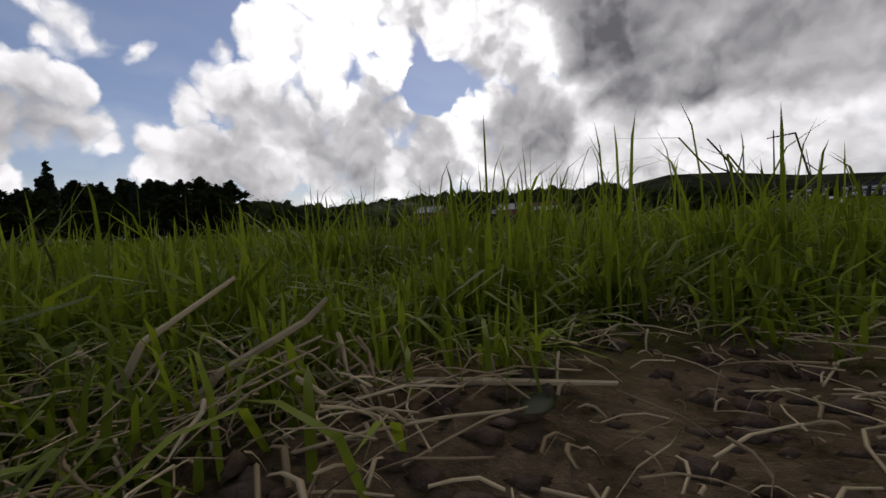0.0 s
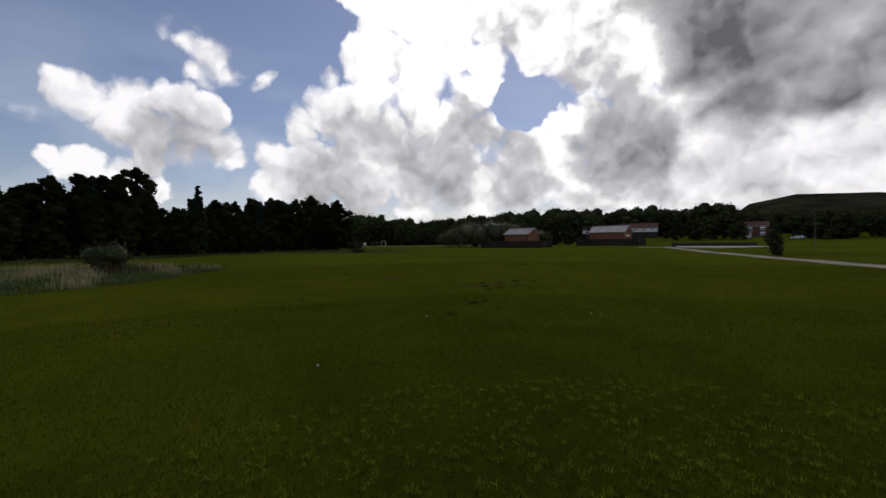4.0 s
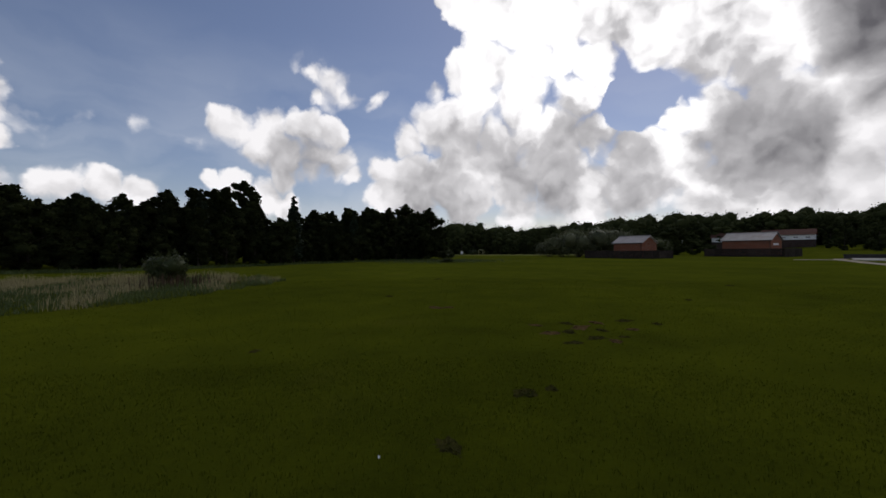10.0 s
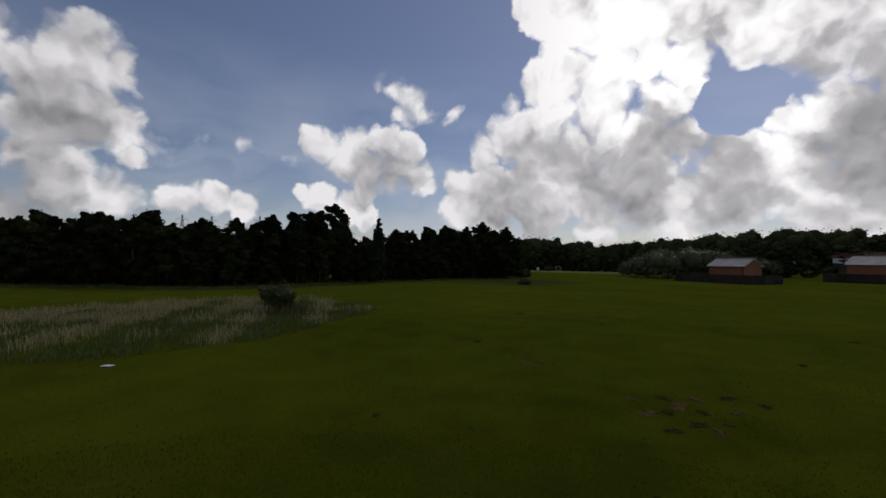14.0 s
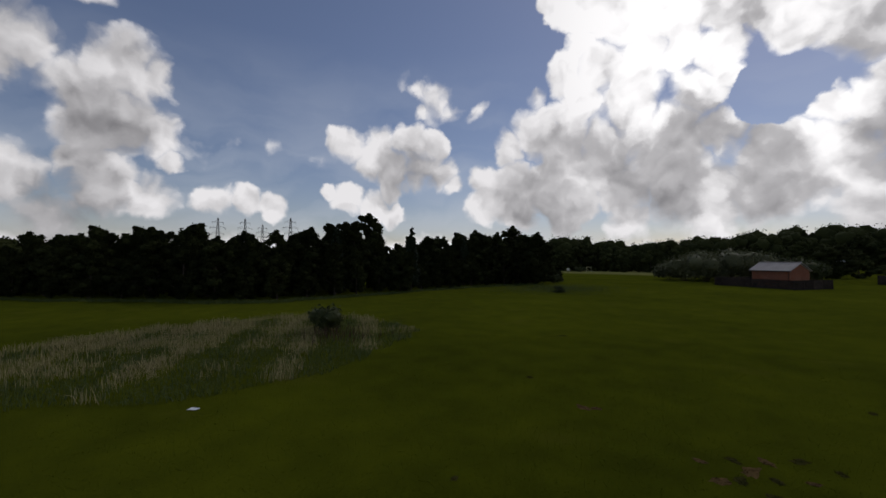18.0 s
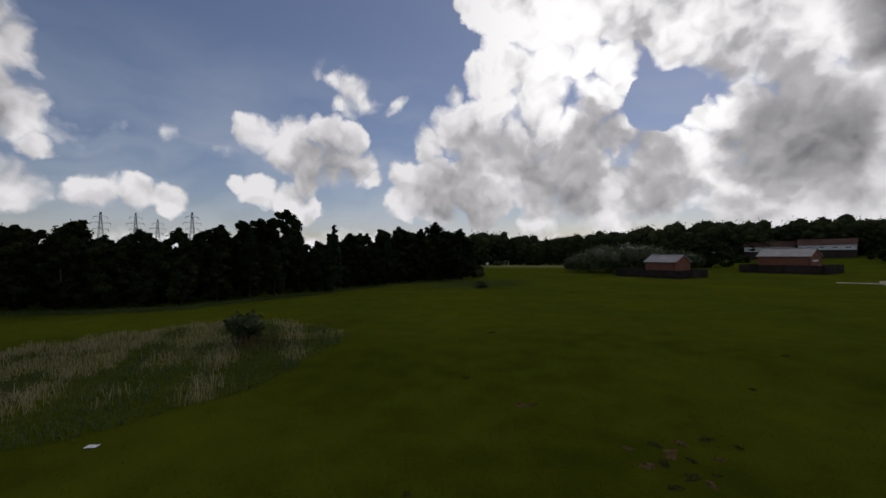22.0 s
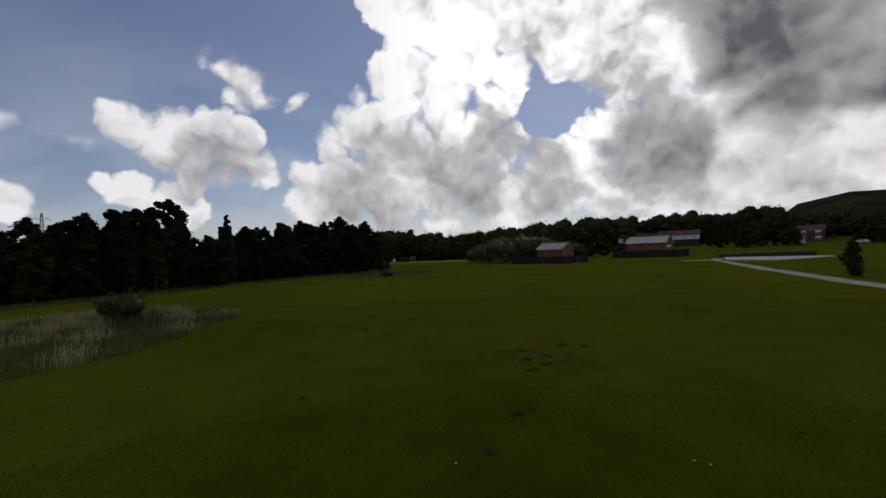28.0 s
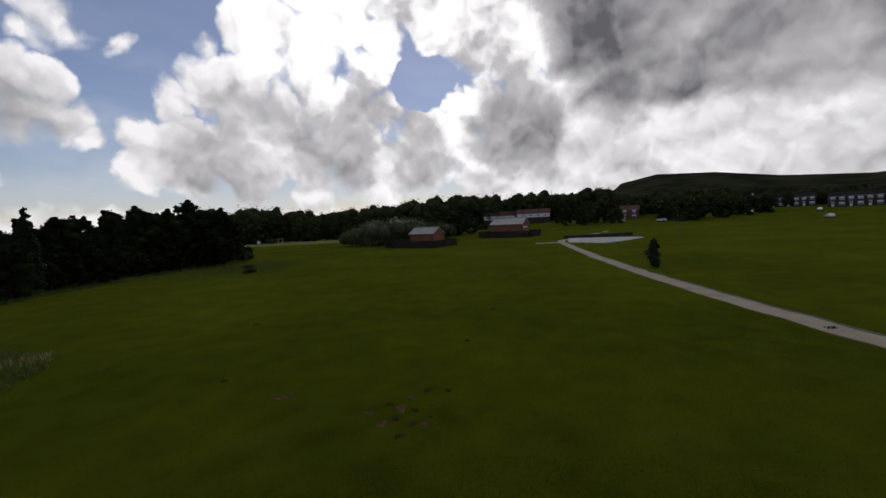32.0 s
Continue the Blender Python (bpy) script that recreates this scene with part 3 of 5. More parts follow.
def shed(name, x, y, turn, L, D, eaves, ridge, label):
    ob = thing(name, pose(x, y, on_ground(x, y) - 0.05, 0, 0, turn), label, "brick building", "brick sheds on the meadow")
    part("wall", gable_body(bmesh.new(), L, D, eaves, ridge), BRICK_ORANGE, ob)
    front = part("roof", roof_slope(L, D, eaves, ridge, ribs=int(L / 0.6)), ROOF_SHEET, ob, "pale grey profiled roof sheets")
    part("roof_back", roof_slope(L, D, eaves, ridge, True, ribs=int(L / 0.6)), ROOF_SHEET, ob)
    part("ridge_cap", boxed(-L - 0.36, D / 2 - 0.18, ridge + 0.1, 0.36, D / 2 + 0.18, ridge + 0.22, bevel=0.04), ROOF_SHEET, ob)
    part("gutter", boxed(-L - 0.3, -0.47, eaves - 0.26, 0.3, -0.37, eaves - 0.16, bevel=0.02), WALL_DARK, ob, "dark gutter")
    part("downpipe", beam(bmesh.new(), (-0.25, -0.08, eaves - 0.3), (-0.25, -0.08, 0.0), 0.09, sides=8), WALL_DARK, ob)
    part("plinth", boxed(-L - 0.04, -0.04, 0, 0.04, D + 0.04, 0.35), BRICK_BROWN, ob)
    k = (ridge - eaves) / (D / 2)
    for side in (0, 1):
        bm = bmesh.new()
        y0, y1 = (-0.3, D / 2) if side == 0 else (D + 0.3, D / 2)
        z0 = eaves - 0.3 * k
        v = [bm.verts.new(p) for p in ((0.02, y0, z0 - 0.14), (0.02, y1, ridge - 0.14), (0.02, y1, ridge + 0.02), (0.02, y0, z0 + 0.02),
                                       (0.06, y0, z0 - 0.14), (0.06, y1, ridge - 0.14), (0.06, y1, ridge + 0.02), (0.06, y0, z0 + 0.02))]
        for q in ((0, 1, 2, 3), (4, 5, 6, 7), (0, 1, 5, 4), (2, 3, 7, 6), (1, 2, 6, 5), (0, 3, 7, 4)):
            bm.faces.new([v[i] for i in q])
        bmesh.ops.recalc_face_normals(bm, faces=bm.faces[:])
        part("bargeboard", bm, RENDER, ob)
    return ob


def fence(x, y, turn, x0, y0, x1, y1, tall, label, gap=()):
    """A closed timber fence round a building: panels of upright boards between posts. gap: panels of the right side left out."""
    ob = thing("fence", pose(x, y, on_ground(x, y) - 0.03, 0, 0, turn), label, "fence", "fences round the sheds")
    corners = [(x0, y0), (x1, y0), (x1, y1), (x0, y1), (x0, y0)]
    rng = random.Random(int(x * 10))
    for (ax, ay), (bx, by) in zip(corners[:-1], corners[1:]):
        length = math.hypot(bx - ax, by - ay)
        n = max(1, round(length / 2.4))
        d = Vector(((bx - ax) / length, (by - ay) / length, 0))
        for i in range(n):
            p = Vector((ax, ay, 0)) + d * (length * i / n)
            q = Vector((ax, ay, 0)) + d * (length * (i + 1) / n)
            part("post", boxed(p.x - 0.06, p.y - 0.06, 0, p.x + 0.06, p.y + 0.06, tall + 0.08, bevel=0.01), FENCE_WOOD, ob)
            bm = bmesh.new()
            span = (q - p).length
            boards = int(span / 0.15)
            for b in range(boards):
                c = p + d * (span * (b + 0.5) / boards)
                h = tall + rng.uniform(-0.03, 0.03)
                m = Matrix.Translation((c.x, c.y, h / 2 + 0.04)) @ Matrix.Rotation(math.atan2(d.y, d.x), 4, "Z") @ Matrix.Diagonal((0.125, 0.022, h, 1))
                bmesh.ops.create_cube(bm, size=1.0, matrix=m)
            for z in (0.4, tall - 0.3):
                beam(bm, p + Vector((0, 0, z)), q + Vector((0, 0, z)), 0.09)
            part("panel", bm, FENCE_WOOD, ob)
    return ob


TURN_A, TURN_B = -36.0, -34.0
shed("brick_shed", 3.9, 104.0, TURN_A, 7.1, 5.3, 3.6, 5.0, "orange brick shed with pale grey roof inside a dark fence")
fence(3.9, 104.0, TURN_A, -14.0, -1.5, 1.6, 9.0, 1.75, "dark stained board fence round the brick shed")
shed_b = shed("brick_shed", 34.6, 132.4, TURN_B, 11.0, 7.0, 4.4, 6.3, "larger orange brick shed with grey roof behind a dark fence")
part("notice", boxed(0.1, 5.2, 1.4, 0.13, 6.0, 2.0), RENDER, shed_b, "small pale notice")
part("sign", boxed(0.06, 1.2, 3.0, 0.1, 4.6, 3.5), WHITE, shed_b, "plain white board on the gable")
fence(34.6, 132.4, TURN_B, -14.5, -2.2, 3.4, 9.5, 2.1, "dark board fence round the larger brick shed")


# ---------- lamp posts, goal, pylons ----------
def lamp_post(x, y, tall, label, arm=0.9, turn=0):
    ob = thing("lamp_post", pose(x, y, on_ground(x, y) - 0.03, 0, 0, turn), label, "lamp post", "park lamp posts")
    part("base", beam(bmesh.new(), (0, 0, 0), (0, 0, 1.1), 0.15, 0.13, 10), STEEL, ob)
    part("door_plate", boxed(-0.05, -0.09, 0.35, 0.05, -0.07, 0.85), WALL_DARK, ob)
    part("pole", beam(bmesh.new(), (0, 0, 1.1), (0, 0, tall), 0.09, 0.06, 10), STEEL, ob)
    part("bracket", beam(bmesh.new(), (0, 0, tall - 0.05), (arm * 0.4, 0, tall + 0.05), 0.06, 0.05, 8), STEEL, ob)
    head = part("lantern", boxed(arm * 0.3, -0.08, tall, arm * 0.3 + 0.3, 0.08, tall + 0.08, bevel=0.02), STEEL, ob)
    part("lens", boxed(arm * 0.3 + 0.04, -0.06, tall - 0.04, arm * 0.3 + 0.26, 0.06, tall - 0.002, bevel=0.015), LAMP_GLASS, head)
    return ob


lamp_post(15.9, 9.0, 4.35, "slim grey steel lamp post beside the footpath", 0.3, 160)
lamp_post(54.0, 83.0, 6.5, "tall thin grey lamp post by the slab", 0.9, 200)


def goal(x, y, turn):
    ob = thing("goal_posts", pose(x, y, on_ground(x, y) - 0.02, 0, 0, turn), "weathered yellowish metal football goal posts on the grass", "goal")
    for s in (-2.6, 2.6):
        part("upright", beam(bmesh.new(), (s, 0, 0), (s, 0, 2.3), 0.16, sides=10), YELLOW, ob)
    part("crossbar", beam(bmesh.new(), (-2.68, 0, 2.3), (2.68, 0, 2.3), 0.16, sides=10), YELLOW, ob)
    for s in (-2.6, 2.6):
        part("stay", beam(bmesh.new(), (s, 0, 2.2), (s, 1.3, 0.0), 0.07, sides=6), YELLOW, ob)
    return ob



goal(-58, 182, -52)
board = thing("white_board", pose(-66, 179, on_ground(-66, 179) - 0.02, 0, 0, 20), "small white board on two posts near the goal", "board")
part("panel", boxed(-0.6, -0.03, 0.5, 0.6, 0.03, 1.7, bevel=0.01), WHITE, board)
for sx in (-0.5, 0.5):
    part("post", boxed(sx - 0.05, -0.1, 0, sx + 0.05, -0.031, 1.75), YELLOW, board)


def pylon(x, y, tall, turn):
    ob = thing("pylon", pose(x, y, on_ground(x, y) - 0.3, 0, 0, turn), "grey lattice steel electricity pylon beyond the wood", "pylon", "pylons beyond the wood")
    w = lambda z: 3.6 * (1 - z / tall) ** 1.2 + 0.55
    for sx in (-1, 1):
        for sy in (-1, 1):
            bm = bmesh.new()
            for i in range(8):
                z0, z1 = tall * i / 8, tall * (i + 1) / 8
                beam(bm, (sx * w(z0), sy * w(z0), z0), (sx * w(z1), sy * w(z1), z1), 0.42)
            part("leg", bm, STEEL, ob)
    bm = bmesh.new()
    for i in range(11):
        z0, z1 = tall * i / 11, tall * (i + 1) / 11
        for s in (-1, 1):
            beam(bm, (-w(z0), s * w(z0), z0), (w(z1), s * w(z1), z1), 0.2)
            beam(bm, (w(z0), s * w(z0), z0), (-w(z1), s * w(z1), z1), 0.2)
            beam(bm, (s * w(z0), -w(z0), z0), (s * w(z1), w(z1), z1), 0.2)
    part("bracing", bm, STEEL, ob)
    for z, a in ((tall * 0.66, 7.0), (tall * 0.78, 9.0), (tall * 0.9, 6.5)):
        bm = bmesh.new()
        beam(bm, (-a, 0, z), (a, 0, z), 0.32)
        beam(bm, (-a, 0, z), (0, 0, z + 2.4), 0.22)
        beam(bm, (a, 0, z), (0, 0, z + 2.4), 0.22)
        part("crossarm", bm, STEEL, ob)
        for s in (-1, 1):
            part("insulator", beam(bmesh.new(), (s * a * 0.95, 0, z), (s * a * 0.95, 0, z - 2.6), 0.3, sides=6), WALL_DARK, ob)
    return ob


for az, dist, tall in ((-66, 560, 54), (-63, 600, 58), (-61, 640, 54), (-57.6, 520, 54)):
    hx, hy, _ = heading(az, 0)
    pylon(hx * dist, hy * dist, tall, -az + 15)


# ---------- houses ----------
def window(ob, x, z, w, h, y=0.0):
    """A white window on the front wall, with its pane and sill."""
    bm = bmesh.new()
    t = 0.09
    box(bm, x - w / 2, y - 0.06, z, x + w / 2, y + 0.02, z + t)
    box(bm, x - w / 2, y - 0.06, z + h - t, x + w / 2, y + 0.02, z + h)
    for px in (x - w / 2, x - t / 2, x + w / 2 - t):
        box(bm, px, y - 0.058, z + t, px + t, y + 0.018, z + h - t)
    win = part("window", bm, WHITE, ob, "white framed window")
    part("pane", boxed(x - w / 2 + t, y - 0.03, z + t, x + w / 2 - t, y - 0.012, z + h - t), GLASS, win)
    # white sheet over the upper pane paints in the bright sky reflection
    part("blind", boxed(x - w / 2 + t, y - 0.034, z + h * 0.45, x + w / 2 - t, y - 0.031, z + h - t), WHITE, win, "white panel standing in for sky reflected in the pane")
    part("sill", boxed(x - w / 2 - 0.08, y - 0.14, z - 0.07, x + w / 2 + 0.08, y + 0.02, z), WHITE, win)


def house(x, y, z, turn, L, wall, roof, label, eaves=4.9, ridge=6.9, D=8.0, cols=2, porch=True, group=""):
    """A two-storey house. Its front faces local -y; the right corner of the front is the origin."""
    ob = thing("house", pose(x, y, z, 0, 0, turn), label, "house", group)
    part("wall", gable_body(bmesh.new(), L, D, eaves, ridge), wall, ob)
    part("roof", roof_slope(L, D, eaves, ridge, over=0.25), roof, ob)
    part("roof_back", roof_slope(L, D, eaves, ridge, True, over=0.25), roof, ob)
    part("ridge_tiles", boxed(-L - 0.2, D / 2 - 0.14, ridge + 0.08, 0.2, D / 2 + 0.14, ridge + 0.24, bevel=0.05), roof, ob)
    part("gutter", boxed(-L, -0.36, eaves - 0.2, 0, -0.25, eaves - 0.1), WHITE, ob)
    chim = part("chimney", boxed(-L + 0.6, D / 2 - 0.4, ridge - 0.5, -L + 1.3, D / 2 + 0.4, ridge + 1.1, bevel=0.03), wall, ob)
    for s in (-0.18, 0.18):
        part("chimney_pot", beam(bmesh.new(), (-L + 0.95, D / 2 + s, ridge + 1.1), (-L + 0.95, D / 2 + s, ridge + 1.45), 0.24, 0.2, 8), ROOF_TILE, chim)
    for i in range(cols):
        cx = -L * (i + 0.5) / cols
        window(ob, cx, 3.2, 1.7, 1.25)
        if porch and i == cols - 1:
            dr = part("door", boxed(cx - 0.45, -0.05, 0.05, cx + 0.45, 0.02, 2.1, bevel=0.01), WHITE, ob, "white front door")
            part("door_pane", boxed(cx - 0.25, -0.065, 1.2, cx + 0.25, -0.052, 1.85), GLASS, dr)
            part("porch", boxed(cx - 0.9, -0.8, 2.25, cx + 0.9, 0.0, 2.38, bevel=0.02), WHITE, ob)
        else:
            window(ob, cx, 0.75, 1.9, 1.4)
    return ob


def terrace(az, dist, facing, n, L, wall, roof, label, group):
    """n houses side by side; az is the bearing of the row's right end, facing the direction that the fronts look to."""
    hx, hy, _ = heading(az, 0)
    x, y = hx * dist, hy * dist
    turn = -facing + 180
    c, s = math.cos(radians(turn)), math.sin(radians(turn))
    for i in range(n):
        px, py = x - c * L * i, y - s * L * i
        house(px, py, on_ground(px, py) - 0.1, turn, L - 0.004, wall, roof, label, group=group)


terrace(62.6, 166, 240, 4, 5.6, BRICK_BROWN, ROOF_SLATE, "brown brick terraced house with white windows and dark roof", "near terrace")
terrace(55.3, 236, 226, 2, 6.6, BRICK_BROWN, ROOF_SLATE, "dark brick terraced house with white windows beyond the field", "far terrace")
terrace(51.2, 262, 226, 3, 6.0, BRICK_BROWN, ROOF_SLATE, "dark brick terraced house with white windows beyond the field", "far terrace")
terrace(46.4, 285, 224, 3, 6.2, BRICK_BROWN, ROOF_SLATE, "dark brick terraced house with white windows beyond the field", "far terrace")
hx, hy, _ = heading(42.6, 0)
house(hx * 296, hy * 296, on_ground(hx * 296, hy * 296), -10, 7.0, RENDER, ROOF_SLATE, "pale rendered house with a grey roof by the terrace", cols=1)
hx, hy, _ = heading(29.6, 0)
house(hx * 232, hy * 232, on_ground(hx * 232, hy * 232), -30, 9.0, BRICK_RED, ROOF_TILE, "red brick house with a red roof among trees", cols=2)
hx, hy, _ = heading(2.2, 0)
house(hx * 172, hy * 172, on_ground(hx * 172, hy * 172), -24, 9.0, BRICK_RED, ROOF_TILE, "red brick house with red roof half hidden by bushes", 3.6, 6.0)
for az, d in ((33.5, 262), (36.5, 275), (39.0, 285), (22.0, 270), (63, 190), (58.5, 205)):
    hx, hy, _ = heading(az, 0)
    house(hx * d, hy * d, on_ground(hx * d, hy * d), -az + random.Random(int(az)).uniform(-20, 20), 8.5, BRICK_BROWN, ROOF_SLATE, "dark house half hidden by trees", cols=2)


def bungalow(x, y, turn, L):
    z = on_ground(x, y) + 3.2
    ob = thing("bungalow", pose(x, y, z, 0, 0, turn), "long low white-walled building with red tiled roofs", "building", "low white buildings")
    part("wall", gable_body(bmesh.new(), L, 8.0, 2.4, 4.6), WHITE, ob)
    part("base", boxed(-L, 0.004, -4.6, 0, 8.0, 0.0), BRICK_BROWN, ob)
    part("roof", roof_slope(L, 8.0, 2.4, 4.6, over=0.5), ROOF_TILE, ob)
    part("roof_back", roof_slope(L, 8.0, 2.4, 4.6, True, over=0.5), ROOF_TILE, ob)
    for i in range(int(L / 4)):
        window(ob, -2.2 - i * 4, 0.7, 1.6, 1.2)
    return ob


for az, d, L in ((14.0, 244, 18), (18.6, 238, 18), (7.6, 250, 9)):
    hx, hy, _ = heading(az, 0)
    bungalow(hx * d, hy * d, -az - 4, L)


# ---------- parked cars ----------
def car(paint):
    ob = thing("car", Matrix(), "white parked car beside the houses", "car", "parked cars")
    bm = bmesh.new()
    prof = [(-2.1, 0.35), (2.1, 0.35), (2.15, 0.7), (1.9, 0.92), (1.05, 1.0), (0.45, 1.42), (-1.1, 1.46), (-1.95, 1.0), (-2.15, 0.9)]
    a = [bm.verts.new((x, -0.85 + (0.12 if z > 1.1 else 0), z)) for x, z in prof]
    b = [bm.verts.new((x, 0.85 - (0.12 if z > 1.1 else 0), z)) for x, z in prof]
    bm.faces.new(a)
    bm.faces.new(b[::-1])
    for i in range(len(prof)):
        j = (i + 1) % len(prof)
        bm.faces.new((a[j], a[i], b[i], b[j]))
    bmesh.ops.recalc_face_normals(bm, faces=bm.faces[:])
    bmesh.ops.bevel(bm, geom=bm.edges[:], offset=0.05, segments=1, affect="EDGES")
    body = part("body", bm, paint, ob)
    for s in (-1, 1):
        part("side_window", boxed(-1.45, s * 0.81 - 0.03, 1.05, 0.62, s * 0.81 + 0.03, 1.34, bevel=0.01), GLASS, body)
    bm = bmesh.new()
    v = [bm.verts.new(p) for p in ((1.0, -0.66, 1.05), (1.0, 0.66, 1.05), (0.52, 0.62, 1.39), (0.52, -0.62, 1.39))]
    bm.faces.new(v)
    bmesh.ops.solidify(bm, geom=bm.faces[:], thickness=0.03)
    bmesh.ops.translate(bm, verts=bm.verts[:], vec=(0.05, 0, 0.03))
    part("windscreen", bm, GLASS, body)
    for x in (-1.3, 1.3):
        for s in (-1, 1):
            wheel = part("wheel", beam(bmesh.new(), (x, s * 0.72, 0.32), (x, s * 0.9, 0.32), 0.64, sides=16), RUBBER, ob)
            part("rim", beam(bmesh.new(), (x, s * 0.88, 0.32), (x, s * 0.915, 0.32), 0.4, sides=12), STEEL, wheel)
    for s in (-0.6, 0.6):
        part("headlight", boxed(2.08, s - 0.16, 0.68, 2.17, s + 0.16, 0.82, bevel=0.02), LAMP_GLASS, ob)
    return ob


CARS = [(47.2, 196, 60), (41.0, 236, 50), (46.6, 236, 40), (35.2, 212, 30), (32.0, 205, 120), (56.6, 168, 20), (54.9, 178, 75), (27.6, 210, 40)]
first_car = None
for az, d, turn in CARS:
    hx, hy, _ = heading(az, 0)
    m = pose(hx * d, hy * d, on_ground(hx * d, hy * d) - 0.02, 0, 0, turn)
    if first_car is None:
        first_car = car(CAR_WHITE)
        first_car.matrix_world = m
    else:
        copy_thing(first_car, m)


# ---------- trees ----------
def fast_mesh(name, verts, tris, mat, parent=None):
    me = bpy.data.meshes.new(name)
    me.vertices.add(len(verts))
    me.vertices.foreach_set("co", np.ascontiguousarray(verts, dtype=np.float32).ravel())
    me.loops.add(len(tris) * 3)
    me.loops.foreach_set("vertex_index", np.ascontiguousarray(tris, dtype=np.int32).ravel())
    me.polygons.add(len(tris))
    me.polygons.foreach_set("loop_start", np.arange(0, len(tris) * 3, 3, dtype=np.int32))
    me.update(calc_edges=True)
    me.materials.append(mat)
    ob = new(name, me)
    ob.parent = parent
    return ob


bm = bmesh.new()
bmesh.ops.create_icosphere(bm, subdivisions=2, radius=1.0)
BALL_V, BALL_F = np.array([v.co[:] for v in bm.verts]), np.array([[v.index for v in f.verts] for f in bm.faces])
bm.free()


def leaf_cloud(rng, centres, radii, per, size, flat=0.8, core=0.78):
    """Leaves on and in rough lobes: pointed four-cornered leaves turned at random, round a dense lumpy inside. Returns vertices and triangles."""
    c = np.repeat(centres, per, axis=0)
    r = np.repeat(radii, per)
    d = rng.normal(size=(len(c), 3))
    d /= np.linalg.norm(d, axis=1)[:, None]
    rad = r * rng.uniform(0.35, 1.08, len(c)) ** 0.5
    rad = np.where(rng.uniform(0, 1, len(c)) < 0.16, rad * rng.uniform(1.0, 1.38, len(c)), rad)
    p = c + d * rad[:, None] * np.array([1, 1, flat])
    a = rng.normal(size=(len(c), 3))
    a /= np.linalg.norm(a, axis=1)[:, None]
    b = np.cross(a, rng.normal(size=(len(c), 3)))
    b /= np.linalg.norm(b, axis=1)[:, None]
    s = size * rng.uniform(0.55, 1.3, len(c))[:, None]
    v = np.stack([p - a * s, p + b * s * 0.5, p + a * s, p - b * s * 0.5], 1).reshape(-1, 3)
    o = np.arange(len(c))[:, None] * 4
    t = np.concatenate([o + np.array([[0, 1, 2]]), o + np.array([[0, 2, 3]])])
    if core:
        m, k = len(centres), len(BALL_V)
        lump = rng.uniform(0.72, 1.12, (m, k, 1)) * core * radii[:, None, None]
        inner = centres[:, None] + BALL_V[None] * lump * np.array([1, 1, flat])
        t = np.concatenate([t, (BALL_F[None] + (np.arange(m) * k)[:, None, None]).reshape(-1, 3) + len(v)])
        v = np.concatenate([v, inner.reshape(-1, 3)])
    return v, t


def broadleaf(seed, tall, wide, per, size, mat, label, lobes=26, low=0.12, name="tree", group="", gap=0.42):
    """Tapered trunk with limbs and a crown of leaf lobes."""
    rng = np.random.default_rng(seed)
    ob = thing(name, Matrix(), label, "tree", group)
    bm = bmesh.new()
    lean = rng.normal(0, 0.03, 2) * tall
    knee = (lean[0] * 0.5, lean[1] * 0.5, tall * 0.35)
    beam(bm, (0, 0, -0.1), knee, tall * 0.042, tall * 0.030, 8)
    beam(bm, knee, (lean[0], lean[1], tall * 0.85), tall * 0.030, tall * 0.008, 7)
    cs, rs = [], []
    for i in range(lobes):
        u = (i + 0.5) / lobes
        z = tall * (low + (0.96 - low) * u)
        k = math.sin(math.pi * min(1, (u * 0.86 + 0.12))) ** 0.7
        a = i * 2.4 + rng.normal(0, 0.4)
        rr = wide * k * rng.uniform(0.25, 0.95)
        c = (lean[0] * u + math.cos(a) * rr, lean[1] * u + math.sin(a) * rr, z)
        rad = wide * gap * rng.uniform(0.6, 1.15) * (0.55 + 0.45 * k)
        if z + rad * 0.8 > tall:
            c = (c[0] * 0.5, c[1] * 0.5, tall - rad * 0.8)
        cs.append(c)
        rs.append(rad)
        if i % 2 == 0:
            beam(bm, (lean[0] * u * 0.7, lean[1] * u * 0.7, max(0.3, z - rr * 0.6 - 0.2)), c, tall * 0.012, tall * 0.004, 5)
    # sprays of young shoots that break the outline
    for i in range(lobes):
        c, rad = cs[i], rs[i]
        a = rng.uniform(0, 2 * math.pi)
        lift = rng.uniform(0.3, 0.95)
        cs.append((c[0] + math.cos(a) * rad * (1.1 - lift * 0.8), c[1] + math.sin(a) * rad * (1.1 - lift * 0.8), min(c[2] + rad * lift, tall * 1.02)))
        rs.append(rad * rng.uniform(0.22, 0.42))
    part("trunk", bm, BARK, ob)
    v, t = leaf_cloud(rng, np.array(cs), np.array(rs), per // 2, size)
    fast_mesh("crown", v, t, mat, ob)
    return ob


def conifer(seed, tall, wide, label, group=""):
    rng = np.random.default_rng(seed)
    ob = thing("conifer", Matrix(), label, "tree", group)
    part("trunk", beam(bmesh.new(), (0, 0, -0.1), (0, 0, tall), tall * 0.03, 0.03, 7), BARK, ob)
    cs, rs = [], []
    for i in range(34):
        u = i / 33
        z = tall * (0.12 + 0.87 * u)
        w = wide * (1 - u) ** 0.8 + 0.12
        for j in range(3 if u < 0.8 else 1):
            a = i * 1.9 + j * 2.1
            cs.append((math.cos(a) * w * 0.6, math.sin(a) * w * 0.6, z))
            rs.append(w * 0.45 + 0.08)
    v, t = leaf_cloud(rng, np.array(cs), np.array(rs), 34, 0.28, 0.5)
    fast_mesh("crown", v, t, LEAF_CONIFER, ob)
    return ob


